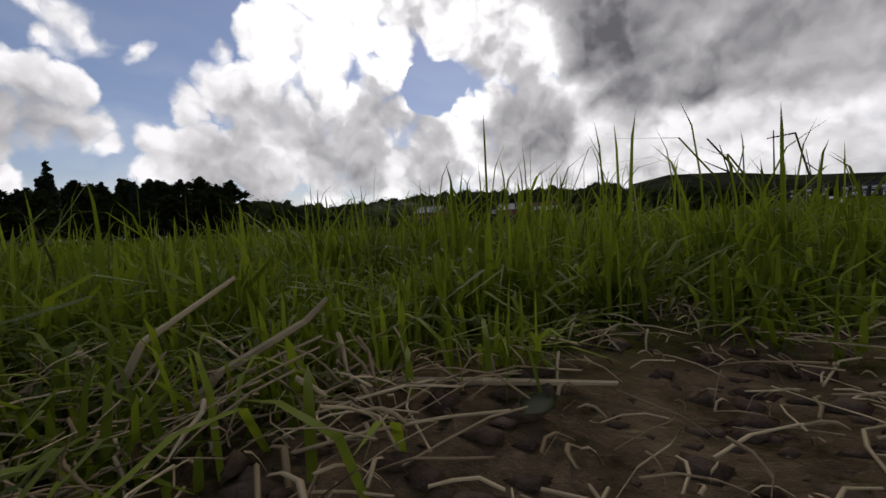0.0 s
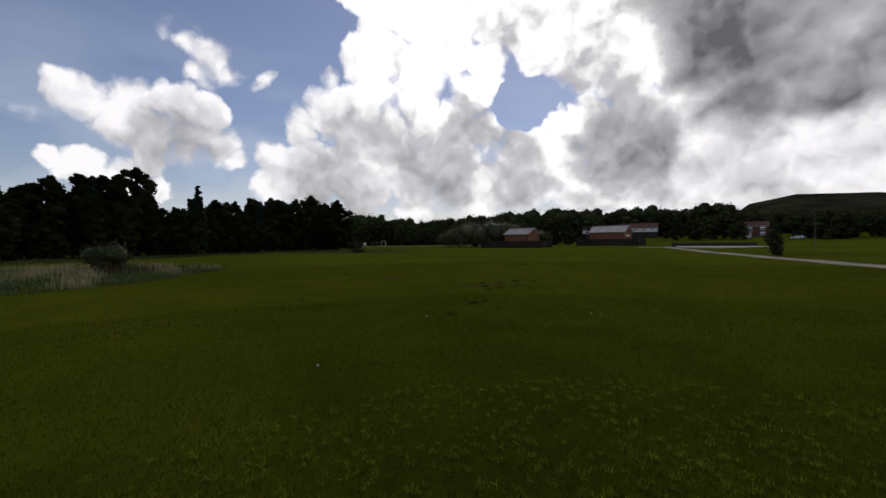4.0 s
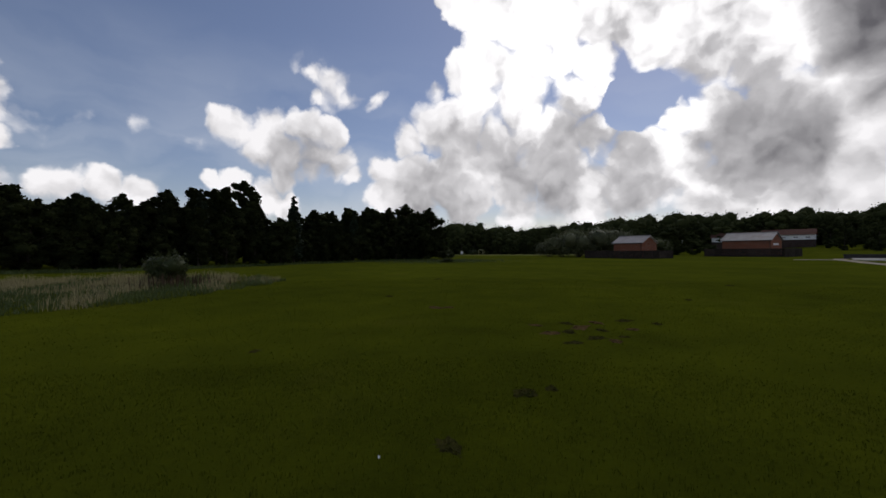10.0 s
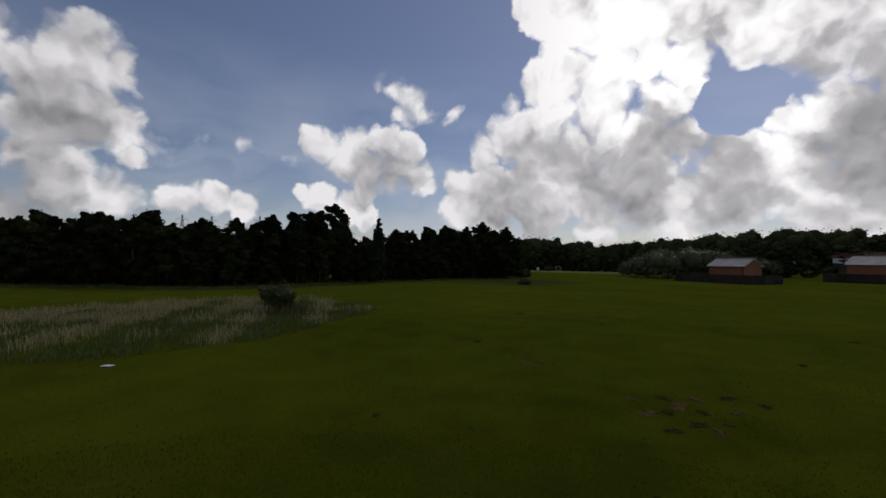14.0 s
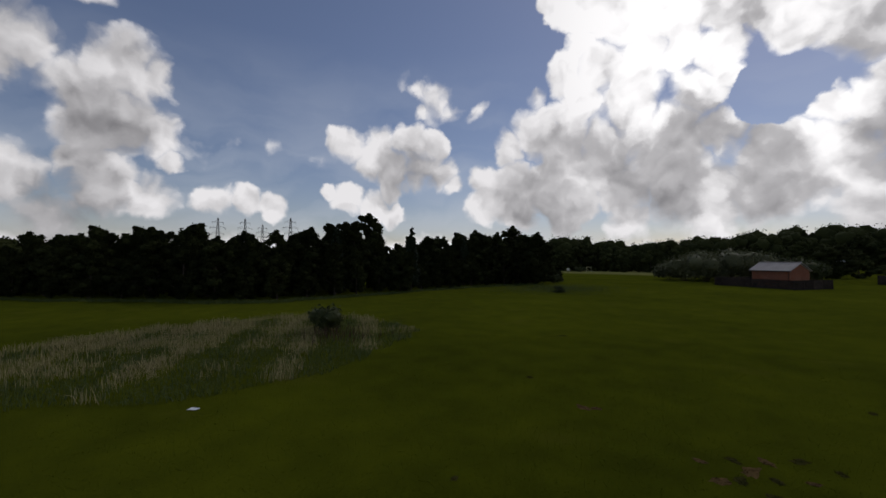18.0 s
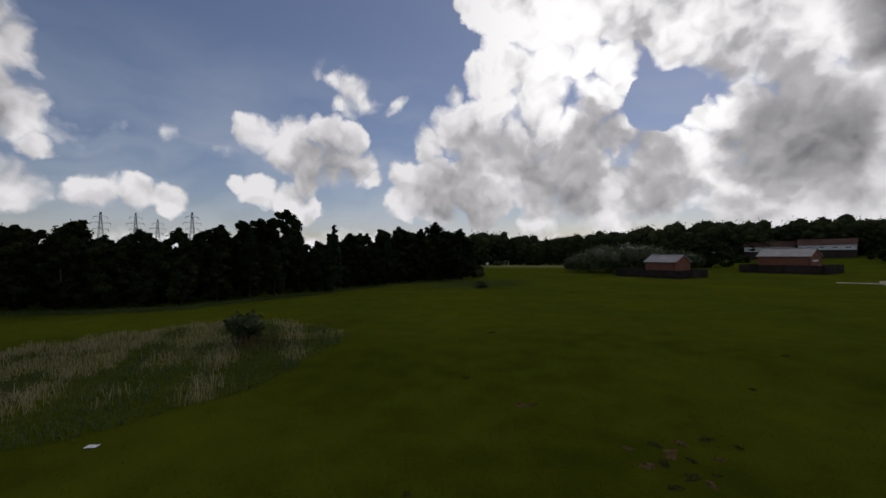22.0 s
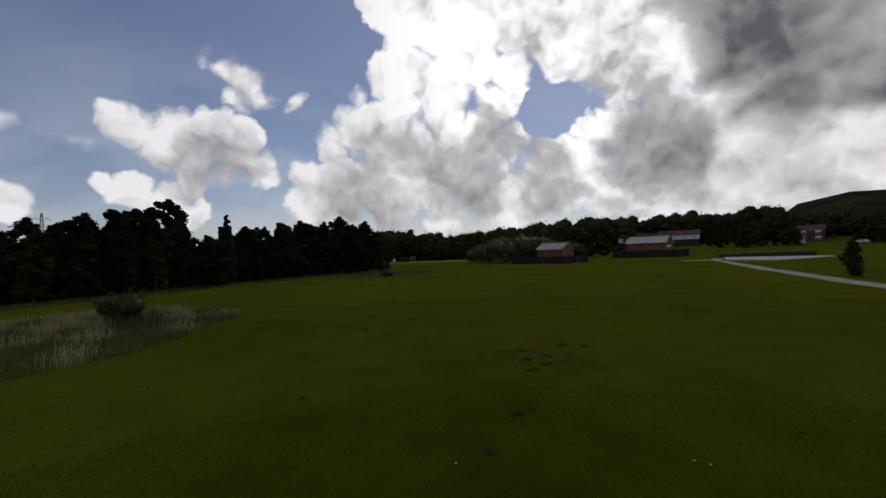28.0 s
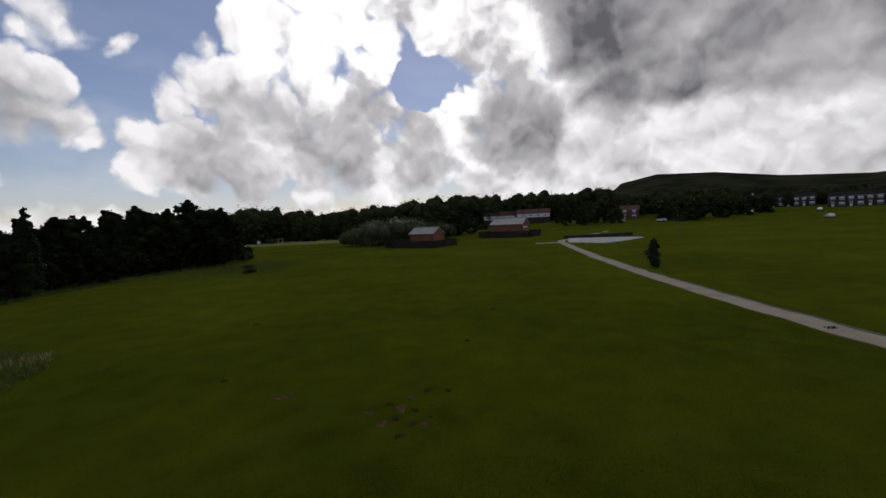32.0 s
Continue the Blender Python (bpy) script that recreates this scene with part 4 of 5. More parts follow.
def plant(protos, spots):
    """Puts trees at (x, y, height, width factor); the first of each kind is the built one, the rest are copies."""
    used = set()
    rng = random.Random(5)
    for n, (kind, x, y, tall, wf) in enumerate(spots):
        ob, h0 = protos[kind % len(protos)]
        s = tall / h0
        m = pose(x, y, on_ground(x, y) - 0.05, 0, 0, rng.uniform(0, 360)) @ Matrix.Diagonal((s * wf, s * wf, s, 1))
        if kind % len(protos) not in used:
            used.add(kind % len(protos))
            ob.matrix_world = m
        else:
            made = copy_thing(ob, Matrix())
            made.matrix_basis = m


WOOD = "trees of the wood"
wood_label = "dark leafy broadleaved tree in a dense wood edge"
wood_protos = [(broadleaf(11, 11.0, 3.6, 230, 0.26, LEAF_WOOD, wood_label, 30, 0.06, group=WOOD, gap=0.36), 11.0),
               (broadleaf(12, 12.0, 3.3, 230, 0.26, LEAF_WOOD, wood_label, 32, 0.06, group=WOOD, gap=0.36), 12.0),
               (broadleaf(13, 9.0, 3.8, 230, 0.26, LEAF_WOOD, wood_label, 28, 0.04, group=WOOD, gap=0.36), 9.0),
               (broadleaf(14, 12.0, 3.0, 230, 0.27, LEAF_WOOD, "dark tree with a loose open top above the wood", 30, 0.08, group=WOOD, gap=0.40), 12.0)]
WOOD_AZ = (-92, -86, -84, -82, -78, -71, -67, -65, -63, -59, -54, -50, -47.5, -46, -43, -40, -35, -29, -26, -23.5)
WOOD_EL = (2.4, 2.5, 5.2, 5.7, 5.2, 6.2, 6.1, 4.4, 5.0, 5.6, 6.9, 8.0, 6.8, 5.6, 5.1, 4.7, 5.6, 5.5, 5.2, 4.6)
FRONT_AZ = (-95, -84, -70, -61, -46, -36, -24)
FRONT_D = (100, 70, 56, 53, 62, 74, 90)
rng = random.Random(3)
spots = []
for row, (back, step, share) in enumerate(((3.0, 3.1, 0.72), (8.5, 3.4, 0.9), (15.0, 3.6, 1.0), (23.0, 4.2, 0.95))):
    az = -93.0 + row
    while az < -24.3:
        d = float(np.interp(az, FRONT_AZ, FRONT_D)) + back + rng.uniform(-1.2, 1.2)
        d = min(d, 89 if az > -26 else 999)
        el = float(np.interp(az, WOOD_AZ, WOOD_EL))
        x, y = -1.5 + math.sin(radians(az)) * d, 5.4 + math.cos(radians(az)) * d
        tall = (3.0 + math.tan(radians(el)) * d) * share * rng.uniform(0.70, 1.14)
        kind = rng.choice((0, 1, 2, 0, 1)) if el < 6.5 else 3
        spots.append((kind, x, y, tall, rng.uniform(0.95, 1.3) if kind != 3 else 1.0))
        az += step * 57.3 / d * rng.uniform(0.85, 1.2)
plant(wood_protos, spots)
CON = "dark narrow conifer rising above the broadleaved wood"
for az, d, tall in ((-43, 68, 10.6), (-35.2, 82, 9.8), (-53.6, 62, 10.2)):
    ob = conifer(int(-az), tall, 1.5, CON, "conifers of the wood")
    x, y = -1.5 + math.sin(radians(az)) * d, 5.4 + math.cos(radians(az)) * d
    ob.matrix_world = pose(x, y, on_ground(x, y) - 0.05)

far_label = "distant dark green tree in the belt beyond the field"
far_protos = [(broadleaf(21, 12.0, 4.6, 110, 0.46, LEAF_FAR, far_label, 20, 0.03, group="distant trees", gap=0.46), 12.0),
              (broadleaf(22, 12.0, 5.6, 120, 0.48, LEAF_FAR, far_label, 20, 0.02, group="distant trees", gap=0.46), 12.0),
              (broadleaf(23, 13.0, 4.0, 110, 0.46, LEAF_FAR, far_label, 20, 0.04, group="distant trees", gap=0.46), 13.0)]
FAR_AZ = (-110, -92, -84, -30, -24, -19, -16, -14, -12, -11, -9, -4, 2, 6, 10, 14, 17, 19, 21, 24, 26, 30, 36, 42, 50, 56, 62, 75, 90)
FAR_EL = (2.2, 2.2, 2.2, 2.3, 2.6, 2.5, 2.2, 2.3, 1.8, 1.7, 2.3, 2.9, 3.2, 3.2, 2.9, 2.9, 3.2, 3.0, 2.8, 3.4, 2.9, 2.0, 1.6, 1.4, 1.2, 1.2, 1.3, 1.4, 1.2)
spots = []
rng = random.Random(8)
rear_c, rear_r = [], []
for row, (lo, hi) in enumerate(((0.0, 0.84), (14.0, 1.0), (30.0, 1.1), (55.0, 1.12))):
    az = -108.0 + row * 0.7
    while az < 88:
        base = 128 if az < -84 else (208 if az < 2 else (252 if az < 40 else 275))
        d = base + lo + rng.uniform(-5, 5)
        if -84 < az < -30:
            az = -30
            continue
        el = float(np.interp(az, FAR_AZ, FAR_EL))
        x, y = -1.5 + math.sin(radians(az)) * d, 2.6 + math.cos(radians(az)) * d
        tall = max(4.0, (6.6 + math.tan(radians(el)) * d - on_ground(x, y)) * hi * rng.uniform(0.72, 1.05))
        if row == 0 and az < 30:
            spots.append((rng.randrange(3), x, y, tall, rng.uniform(0.9, 1.3)))
        elif row:
            z = on_ground(x, y)
            for k in range(9):
                a, u = k * 2.4, (k + 0.5) / 9
                rr = tall * 0.34 * math.sin(math.pi * (0.15 + 0.75 * u))
                rear_c.append((x + math.cos(a) * rr * 0.8, y + math.sin(a) * rr * 0.8, z + tall * (0.1 + 0.72 * u)))
                rear_r.append(tall * rng.uniform(0.18, 0.26))
        az += 6.2 * 57.3 / d * rng.uniform(0.8, 1.35)
v, t = leaf_cloud(np.random.default_rng(6), np.array(rear_c), np.array(rear_r), 120, 0.5, 1.0, 0.86)
tagged(fast_mesh("distant_wood", v, t, LEAF_FAR), "distant dark woodland behind the field", "woodland", kind="stuff")
# hedgerow trees before the houses and beside the low building
for az, d, tall, wf in ((23.0, 200, 9.5, 1.2), (26.8, 208, 7, 1.2), (32.4, 228, 9, 1.2), (34.4, 205, 10.5, 1.4), (35.6, 208, 10, 1.3), (38.6, 215, 8, 1.2), (40.8, 228, 8, 1.2), (42.2, 240, 8, 1.2),
                        (7.8, 186, 9, 1.2), (6.3, 178, 10.5, 1.4), (4.8, 172, 11, 1.4), (3.4, 176, 10.5, 1.3), (2.0, 186, 9.4, 1.3), (0.6, 192, 9, 1.3), (-1.2, 198, 9, 1.3), (20.6, 206, 8, 1.0), (22.4, 210, 8.5, 1.1), (24.2, 214, 10.5, 0.8),
                        (25.6, 214, 7, 1.1), (33.0, 214, 7.4, 1.3), (36.0, 220, 9, 1.2), (37.8, 222, 8.4, 1.1), (39.6, 232, 7, 1.1), (56.0, 158, 5.0, 1.3), (57.3, 150, 4.6, 1.4), (9.6, 222, 3.4, 2.0), (12, 226, 3.0, 2.2), (15.4, 222, 3.0, 2.2), (19.6, 224, 3.6, 2.0),
                        (68.5, 140, 7.5, 1.2), (70.5, 150, 8.5, 1.2), (73, 150, 8, 1.2), (64, 175, 10, 1.2), (61, 180, 10, 1.2)):
    spots.append((int(az * 7) % 3, math.sin(radians(az)) * d, math.cos(radians(az)) * d, tall, wf))
plant(far_protos, spots)

# woods on the hill: many small crowns in one piece
rng_h = np.random.default_rng(4)
n = 7000
az, d = rng_h.uniform(18, 92, n), rng_h.uniform(330, 1000, n)
hx_, hy_ = np.sin(np.radians(az)) * d, np.cos(np.radians(az)) * d
keep = (wave(hx_, hy_, 60.0, 1.0) + rng_h.uniform(-0.5, 0.5, n) > -0.25) | (d < 480) | (az > 53)
keep &= (d < 600) | (az > 53)
hx_, hy_ = hx_[keep], hy_[keep]
cz = height(hx_, hy_)
v, t = leaf_cloud(rng_h, np.stack([hx_, hy_, cz + 1.5], 1), rng_h.uniform(2.5, 5.0, len(hx_)), 16, 2.0, 0.9, 0.0)
tagged(fast_mesh("hill_wood", v, t, LEAF_FAR), "dark woodland covering the far hill", "woodland", kind="stuff")

# single trees and shrubs of the field
sapling = broadleaf(31, 3.3, 0.8, 200, 0.11, LEAF_SHRUB, "small narrow dark leafy tree beside the path", 18, 0.03, "young_tree", gap=0.62)
sapling.matrix_world = pose(26.6, 47.2, on_ground(26.6, 47.2) - 0.02)
lone = broadleaf(32, 6.0, 2.6, 110, 0.42, LEAF_FAR, "round dark tree at the edge of the far field", 18, 0.05, "round_tree", gap=0.5)
lone.matrix_world = pose(-47.5, 196, on_ground(-47.5, 196) - 0.05)


def shrub(seed, tall, wide, per, size, mat, label, x, y, name="shrub", stretch=1.0, turn=0.0, group=""):
    """Low bush with several stems from the ground."""
    rng = np.random.default_rng(seed)
    ob = thing(name, pose(x, y, on_ground(x, y) - 0.03, 0, 0, turn), label, "shrub", group)
    cs, rs = [], []
    bm = bmesh.new()
    for i in range(15):
        a, rr = i * 2.4, wide * math.sqrt((i + 0.5) / 15) * 0.72
        z = tall * rng.uniform(0.3, 0.85) * (1 - 0.45 * (rr / wide) ** 2)
        c = (math.cos(a) * rr * stretch, math.sin(a) * rr, z)
        cs.append(c)
        rs.append(min(z, tall - z * 0.6) * rng.uniform(0.5, 0.75))
        beam(bm, (c[0] * 0.15, c[1] * 0.15, 0), c, tall * 0.02, tall * 0.006, 5)
    part("stems", bm, BARK, ob)
    v, t = leaf_cloud(rng, np.array(cs), np.array(rs), per, size, 0.95)
    v[:, 2] = np.maximum(v[:, 2], 0.02)
    fast_mesh("foliage", v, t, mat, ob)
    return ob


WIL = "spreading grey-green willow bush behind the brick shed"
for i, (x, y, tall, wide) in enumerate(((-20, 132, 4.6, 4.4), (-16, 128, 6.2, 4.8), (-11, 126, 7.4, 5.0), (-6, 128, 8.0, 5.0), (-1.0, 131, 7.4, 5.2), (-12, 137, 7.0, 5.5), (5.5, 142, 6.2, 5.0), (10.5, 150, 5.6, 5.0))):
    shrub(40 + i, tall, wide, 230, 0.34, LEAF_WILLOW if i < 5 else LEAF_SHRUB, WIL, x, y, "willow_bush", 1.15, i * 40, "willow bushes")
shrub(60, 1.75, 1.15, 120, 0.13, LEAF_SHRUB, "small dark hawthorn bush in the tall grass", -26.6, 22.0, "hawthorn_bush")
shrub(61, 0.7, 1.1, 90, 0.10, LEAF_SHRUB, "low dark clump of weeds on the mown grass", -26.7, 67.0, "weed_clump", 1.3)
shrub(62, 0.55, 0.8, 80, 0.09, LEAF_SHRUB, "low dark clump of weeds on the mown grass", -30.0, 75.0, "weed_clump", 1.5)
shrub(63, 2.4, 2.6, 120, 0.25, LEAF_SHRUB, "dark rounded shrub by the goal posts", -64.0, 188.0, "shrub", 1.2)
shrub(64, 2.0, 2.0, 120, 0.22, LEAF_SHRUB, "dark rounded shrub at the end of the wood", -38.0, 93.0, "shrub", 1.4)
for i, (x, y) in enumerate(((20.3, 21.5), (20.0, 18.4), (20.2, 17.6))):
    shrub(70 + i, 0.12, 0.3, 40, 0.05, LEAF_SHRUB, "small dark tuft of weeds growing through the path", x, y, "weed_tuft", 1.6)
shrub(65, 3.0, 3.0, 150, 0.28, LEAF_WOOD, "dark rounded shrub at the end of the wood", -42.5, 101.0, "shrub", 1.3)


# ---------- grass, reeds, straw ----------
def bare(x, y):
    """How far a place lies outside the trodden soil (negative inside)."""
    d = np.hypot((x - 0.42) * 0.62, (y + 0.30) * 0.92)
    return d - 0.55 + 0.10 * wave(x, y, 0.13, 4.0)


def blades(rng, x, y, h, w, lean=0.5, lift=0.0):
    """Bent, tapered grass blades standing at x, y. Returns vertices and triangles."""
    n = len(x)
    a = rng.uniform(0, 2 * np.pi, n)
    side = np.stack([np.cos(a), np.sin(a), np.zeros(n)], 1)
    b = a + np.pi / 2 + rng.normal(0, 0.4, n)
    fall = np.stack([np.cos(b), np.sin(b), np.zeros(n)], 1)
    bend = np.minimum(np.abs(rng.normal(0, lean, n)), 1.7)[:, None]
    root = np.stack([x, y, height(x, y) - 0.005 + lift], 1)
    up = np.array([0, 0, 1.0])
    hh, ww = h[:, None], w[:, None]
    m1 = root + up * hh * 0.5 + fall * hh * bend * 0.18
    m2 = root + up * hh * 0.85 / (1 + 0.25 * bend) + fall * hh * bend * 0.5
    tip = root + up * hh / (1 + 0.5 * bend ** 1.5) + fall * hh * bend * 0.95
    v = np.stack([root - side * ww * 0.4, root + side * ww * 0.4, m1 - side * ww * 0.5, m1 + side * ww * 0.5, m2 - side * ww * 0.36, m2 + side * ww * 0.36, tip], 1).reshape(-1, 3)
    o = np.arange(n)[:, None] * 7
    t = np.concatenate([o + np.array([[p, q, r]]) for p, q, r in ((0, 1, 3), (0, 3, 2), (2, 3, 5), (2, 5, 4), (4, 5, 6))])
    return v, t


def scatter(rng, n, r0, r1, a0, a1, power=1.0):
    r = (rng.uniform(0, 1, n) ** power) * (r1 - r0) + r0
    a = np.radians(rng.uniform(a0, a1, n))
    return r * np.sin(a), r * np.cos(a)


rng_g = np.random.default_rng(17)
# the long grass round the take-off spot, in tussocks that get shorter outwards
tx, ty = scatter(rng_g, 3000, 0.12, 5.0, -115, 115, 1.0)
ok = (bare(tx, ty) > 0.0) & ((np.hypot(tx, ty) > 0.44) | (tx < -0.28))
tx, ty = tx[ok], ty[ok]
far = np.hypot(tx, ty)
tall = rng_g.uniform(0.075, 0.135, len(tx)) * (1 + 0.15 * wave(tx, ty, 0.2, 3.0)) * np.interp(far, [0.3, 0.8, 1.4, 2.5, 5.0], [1.0, 1.0, 0.85, 0.62, 0.45]) * (1 + 0.48 * np.exp(-((tx - 0.15) / 0.45) ** 2) * (far < 1.2))
x = np.repeat(tx, 26) + rng_g.normal(0, 0.022, len(tx) * 26)
y = np.repeat(ty, 26) + rng_g.normal(0, 0.022, len(tx) * 26)
h = np.repeat(tall, 26) * rng_g.uniform(0.4, 1.15, len(x))
low = rng_g.uniform(0, 1, len(x)) < 0.62
h = np.where(low, h * 0.62, h)
ok = bare(x, y) > -0.03
x, y, h, low = x[ok], y[ok], h[ok], low[ok]
w = rng_g.uniform(0.0014, 0.0042, len(x)) * np.interp(np.hypot(x, y), [1, 5], [1, 1.4]) * np.where(low, 1.35, 1.0)
v, t = blades(rng_g, x, y, h, w, np.where(low, 1.15, 0.62))
tagged(fast_mesh("long_grass", v, t, GRASS), "long bright green grass round the bare soil", "grass", kind="stuff")
# leafy tufts along the edge of the bare soil
tx, ty = rng_g.uniform(-0.9, 1.5, 2600), rng_g.uniform(-0.2, 0.75, 2600)
edge = bare(tx, ty)
ok = (edge > -0.015) & (edge < 0.16) & (np.hypot(tx, ty) > 0.24)
tx, ty = tx[ok][:640], ty[ok][:640]
x = np.repeat(tx, 24) + rng_g.normal(0, 0.012, len(tx) * 24)
y = np.repeat(ty, 24) + rng_g.normal(0, 0.012, len(tx) * 24)
h = np.repeat(rng_g.uniform(0.035, 0.085, len(tx)), 24) * rng_g.uniform(0.4, 1.1, len(x))
v, t = blades(rng_g, x, y, h, rng_g.uniform(0.0018, 0.0046, len(x)), 1.0)
tagged(fast_mesh("leafy_tufts", v, t, GRASS), "leafy bright grass tufts edging the bare soil", "grass", kind="stuff")
x, y = scatter(rng_g, 170000, 1.6, 13.0, -118, 100, 0.85)
h = rng_g.uniform(0.025, 0.06, len(x))
v, t = blades(rng_g, x, y, h, rng_g.uniform(0.004, 0.009, len(x)), 0.9)
tagged(fast_mesh("meadow_grass", v, t, GRASS_FAR), "short green meadow grass", "grass", kind="stuff")
x, y = scatter(rng_g, 130000, 10.0, 34.0, -118, 95, 0.8)
ok = ~((np.abs(x - np.interp(y, [p[1] for p in WAY], [p[0] for p in WAY])) < 0.86))
x, y = x[ok], y[ok]
h = rng_g.uniform(0.02, 0.045, len(x))
v, t = blades(rng_g, x, y, h, rng_g.uniform(0.008, 0.022, len(x)), 1.6)
tagged(fast_mesh("meadow_tufts", v, t, GRASS_FAR), "short tufty meadow grass of the open field", "grass", kind="stuff")

# weak weeds growing on the soil, most of them at one side
x = np.concatenate([rng_g.uniform(-0.46, 0.02, 80), rng_g.uniform(0.0, 1.0, 16), rng_g.uniform(-0.3, 0.5, 10)])
y = np.concatenate([rng_g.uniform(0.07, 0.26, 80), rng_g.uniform(0.05, 0.25, 16), rng_g.uniform(-0.5, 0.0, 10)])
wx, wy = np.repeat(x, 14), np.repeat(y, 14)
wx, wy = wx + rng_g.normal(0, 0.012, len(wx)), wy + rng_g.normal(0, 0.012, len(wx))
near = np.hypot(wx + 0.02, wy) > 0.13
wx, wy = wx[near], wy[near]
v, t = blades(rng_g, wx, wy, rng_g.uniform(0.010, 0.048, len(wx)), rng_g.uniform(0.0012, 0.0034, len(wx)), 1.0)
tagged(fast_mesh("seedling_grass", v, t, GRASS), "sparse green seedlings on bare soil", "grass", kind="stuff")

# leafy tufts that stand on the soil by the take-off spot
kx = np.array([-0.11, -0.16, -0.075, -0.21, -0.29, -0.03, -0.36, -0.24, 0.05, 0.16, 0.30, -0.13, 0.42, 0.24])
ky = np.array([0.115, 0.14, 0.17, 0.10, 0.16, 0.22, 0.12, 0.20, 0.24, 0.22, 0.26, 0.20, 0.20, 0.30])
x = np.repeat(kx, 44) + rng_g.normal(0, 0.013, len(kx) * 44)
y = np.repeat(ky, 44) + rng_g.normal(0, 0.013, len(kx) * 44)
v, t = blades(rng_g, x, y, rng_g.uniform(0.014, 0.05, len(x)), rng_g.uniform(0.0014, 0.0038, len(x)), 1.2)
tagged(fast_mesh("soil_tufts", v, t, GRASS), "bright leafy grass tufts standing on the bare soil", "grass", kind="stuff")

# tall seed stems that stand above the grass
sx, sy = scatter(rng_g, 60, 0.45, 2.2, -60, 70)
ok = bare(sx, sy) > 0.02
v, t = blades(rng_g, sx[ok], sy[ok], rng_g.uniform(0.11, 0.16, int(ok.sum())), np.full(int(ok.sum()), 0.0022), 0.25)
tagged(fast_mesh("seed_stems", v, t, STEM), "thin dark seed stems above the grass", "grass", kind="stuff")


def stalk(name, pts, w, mat, label, twigs=()):
    """A dry stalk laid or standing along points, with side twigs."""
    ob = thing(name, Matrix.Translation(pts[0]), label, "plant stalk")
    o = Vector(pts[0])
    bm = bmesh.new()
    for i, (p, q) in enumerate(zip(pts[:-1], pts[1:])):
        k = len(pts) - 1
        beam(bm, Vector(p) - o, Vector(q) - o, w * (1 - 0.6 * i / k), w * (1 - 0.6 * (i + 1) / k), 6)
    part("stem", bm, mat, ob)
    for p, q in twigs:
        part("twig", beam(bmesh.new(), Vector(p) - o, Vector(q) - o, w * 0.5, w * 0.2, 5), mat, ob)
    return ob


DARK_STALK = "thin dark dead weed stalk standing in grass"
stalk("weed_stalk", [(0.47, 0.62, 0.0), (0.475, 0.62, 0.09), (0.468, 0.62, 0.145), (0.43, 0.62, 0.185)], 0.006, STEM, DARK_STALK,
      [((0.472, 0.62, 0.11), (0.45, 0.62, 0.175)), ((0.472, 0.62, 0.10), (0.482, 0.61, 0.17)), ((0.470, 0.62, 0.13), (0.425, 0.62, 0.15))])
stalk("weed_stalk", [(0.52, 0.6, 0.0), (0.522, 0.6, 0.10), (0.52, 0.6, 0.19)], 0.004, STEM, DARK_STALK)
stalk("weed_stalk", [(0.60, 0.6, 0.0), (0.585, 0.6, 0.10), (0.555, 0.6, 0.185), (0.51, 0.6, 0.178)], 0.004, STEM, DARK_STALK,
      [((0.585, 0.6, 0.10), (0.572, 0.6, 0.16)), ((0.58, 0.6, 0.115), (0.61, 0.6, 0.09)), ((0.572, 0.6, 0.14), (0.60, 0.6, 0.12))])
PALE = "pale dry grass stalk lying over the soil"
stalk("dry_stalk", [(-0.105, 0.13, 0.004), (-0.093, 0.14, 0.022), (-0.066, 0.155, 0.036), (-0.058, 0.158, 0.044)], 0.0046, STRAW, PALE)
stalk("dry_stalk", [(-0.14, 0.15, 0.002), (-0.13, 0.16, 0.03), (-0.10, 0.175, 0.052)], 0.0044, STRAW, PALE)
stalk("dry_stalk", [(-0.06, 0.155, 0.012), (0.0, 0.15, 0.01), (0.05, 0.145, 0.008)], 0.0048, STRAW, PALE)


def small_leaf(x, y, size, turn):
    """A single oval leaf with a raised midrib."""
    bm = bmesh.new()
    rows = []
    for i in range(7):
        u = i / 6
        w = math.sin(math.pi * u) ** 0.7 * 0.42
        rows.append([bm.verts.new((u * size, k * w * size, 0.004 + 0.1 * size * abs(k) + 0.15 * size * u)) for k in (-1, -0.5, 0, 0.5, 1)])
    for a, b in zip(rows[:-1], rows[1:]):
        for i in range(4):
            bm.faces.new((a[i], b[i], b[i + 1], a[i + 1]))
    bmesh.ops.solidify(bm, geom=bm.faces[:], thickness=0.0004)
    ob = part("leaf", bm, LEAF_WILLOW, None, smooth=True)
    ob.matrix_world = pose(x, y, on_ground(x, y), 0, 0, turn)
    return tagged(ob, "small pale green oval leaf lying on soil", "leaf", "fallen leaves on the soil")


small_leaf(0.008, 0.118, 0.014, 40)
small_leaf(-0.095, 0.19, 0.014, 150)
small_leaf(0.22, 0.16, 0.012, 75)
fx, fy = np.array([-0.032, -0.05, -0.075, -0.068, -0.1, -0.028]), np.array([0.088, 0.098, 0.105, 0.12, 0.11, 0.11])
v, t = blades(rng_g, fx, fy, np.array([0.042, 0.038, 0.05, 0.045, 0.04, 0.03]), np.full(6, 0.0032), 1.4)
tagged(fast_mesh("broad_grass", v, t, GRASS), "few broad bright green grass leaves on the soil", "grass", kind="stuff")


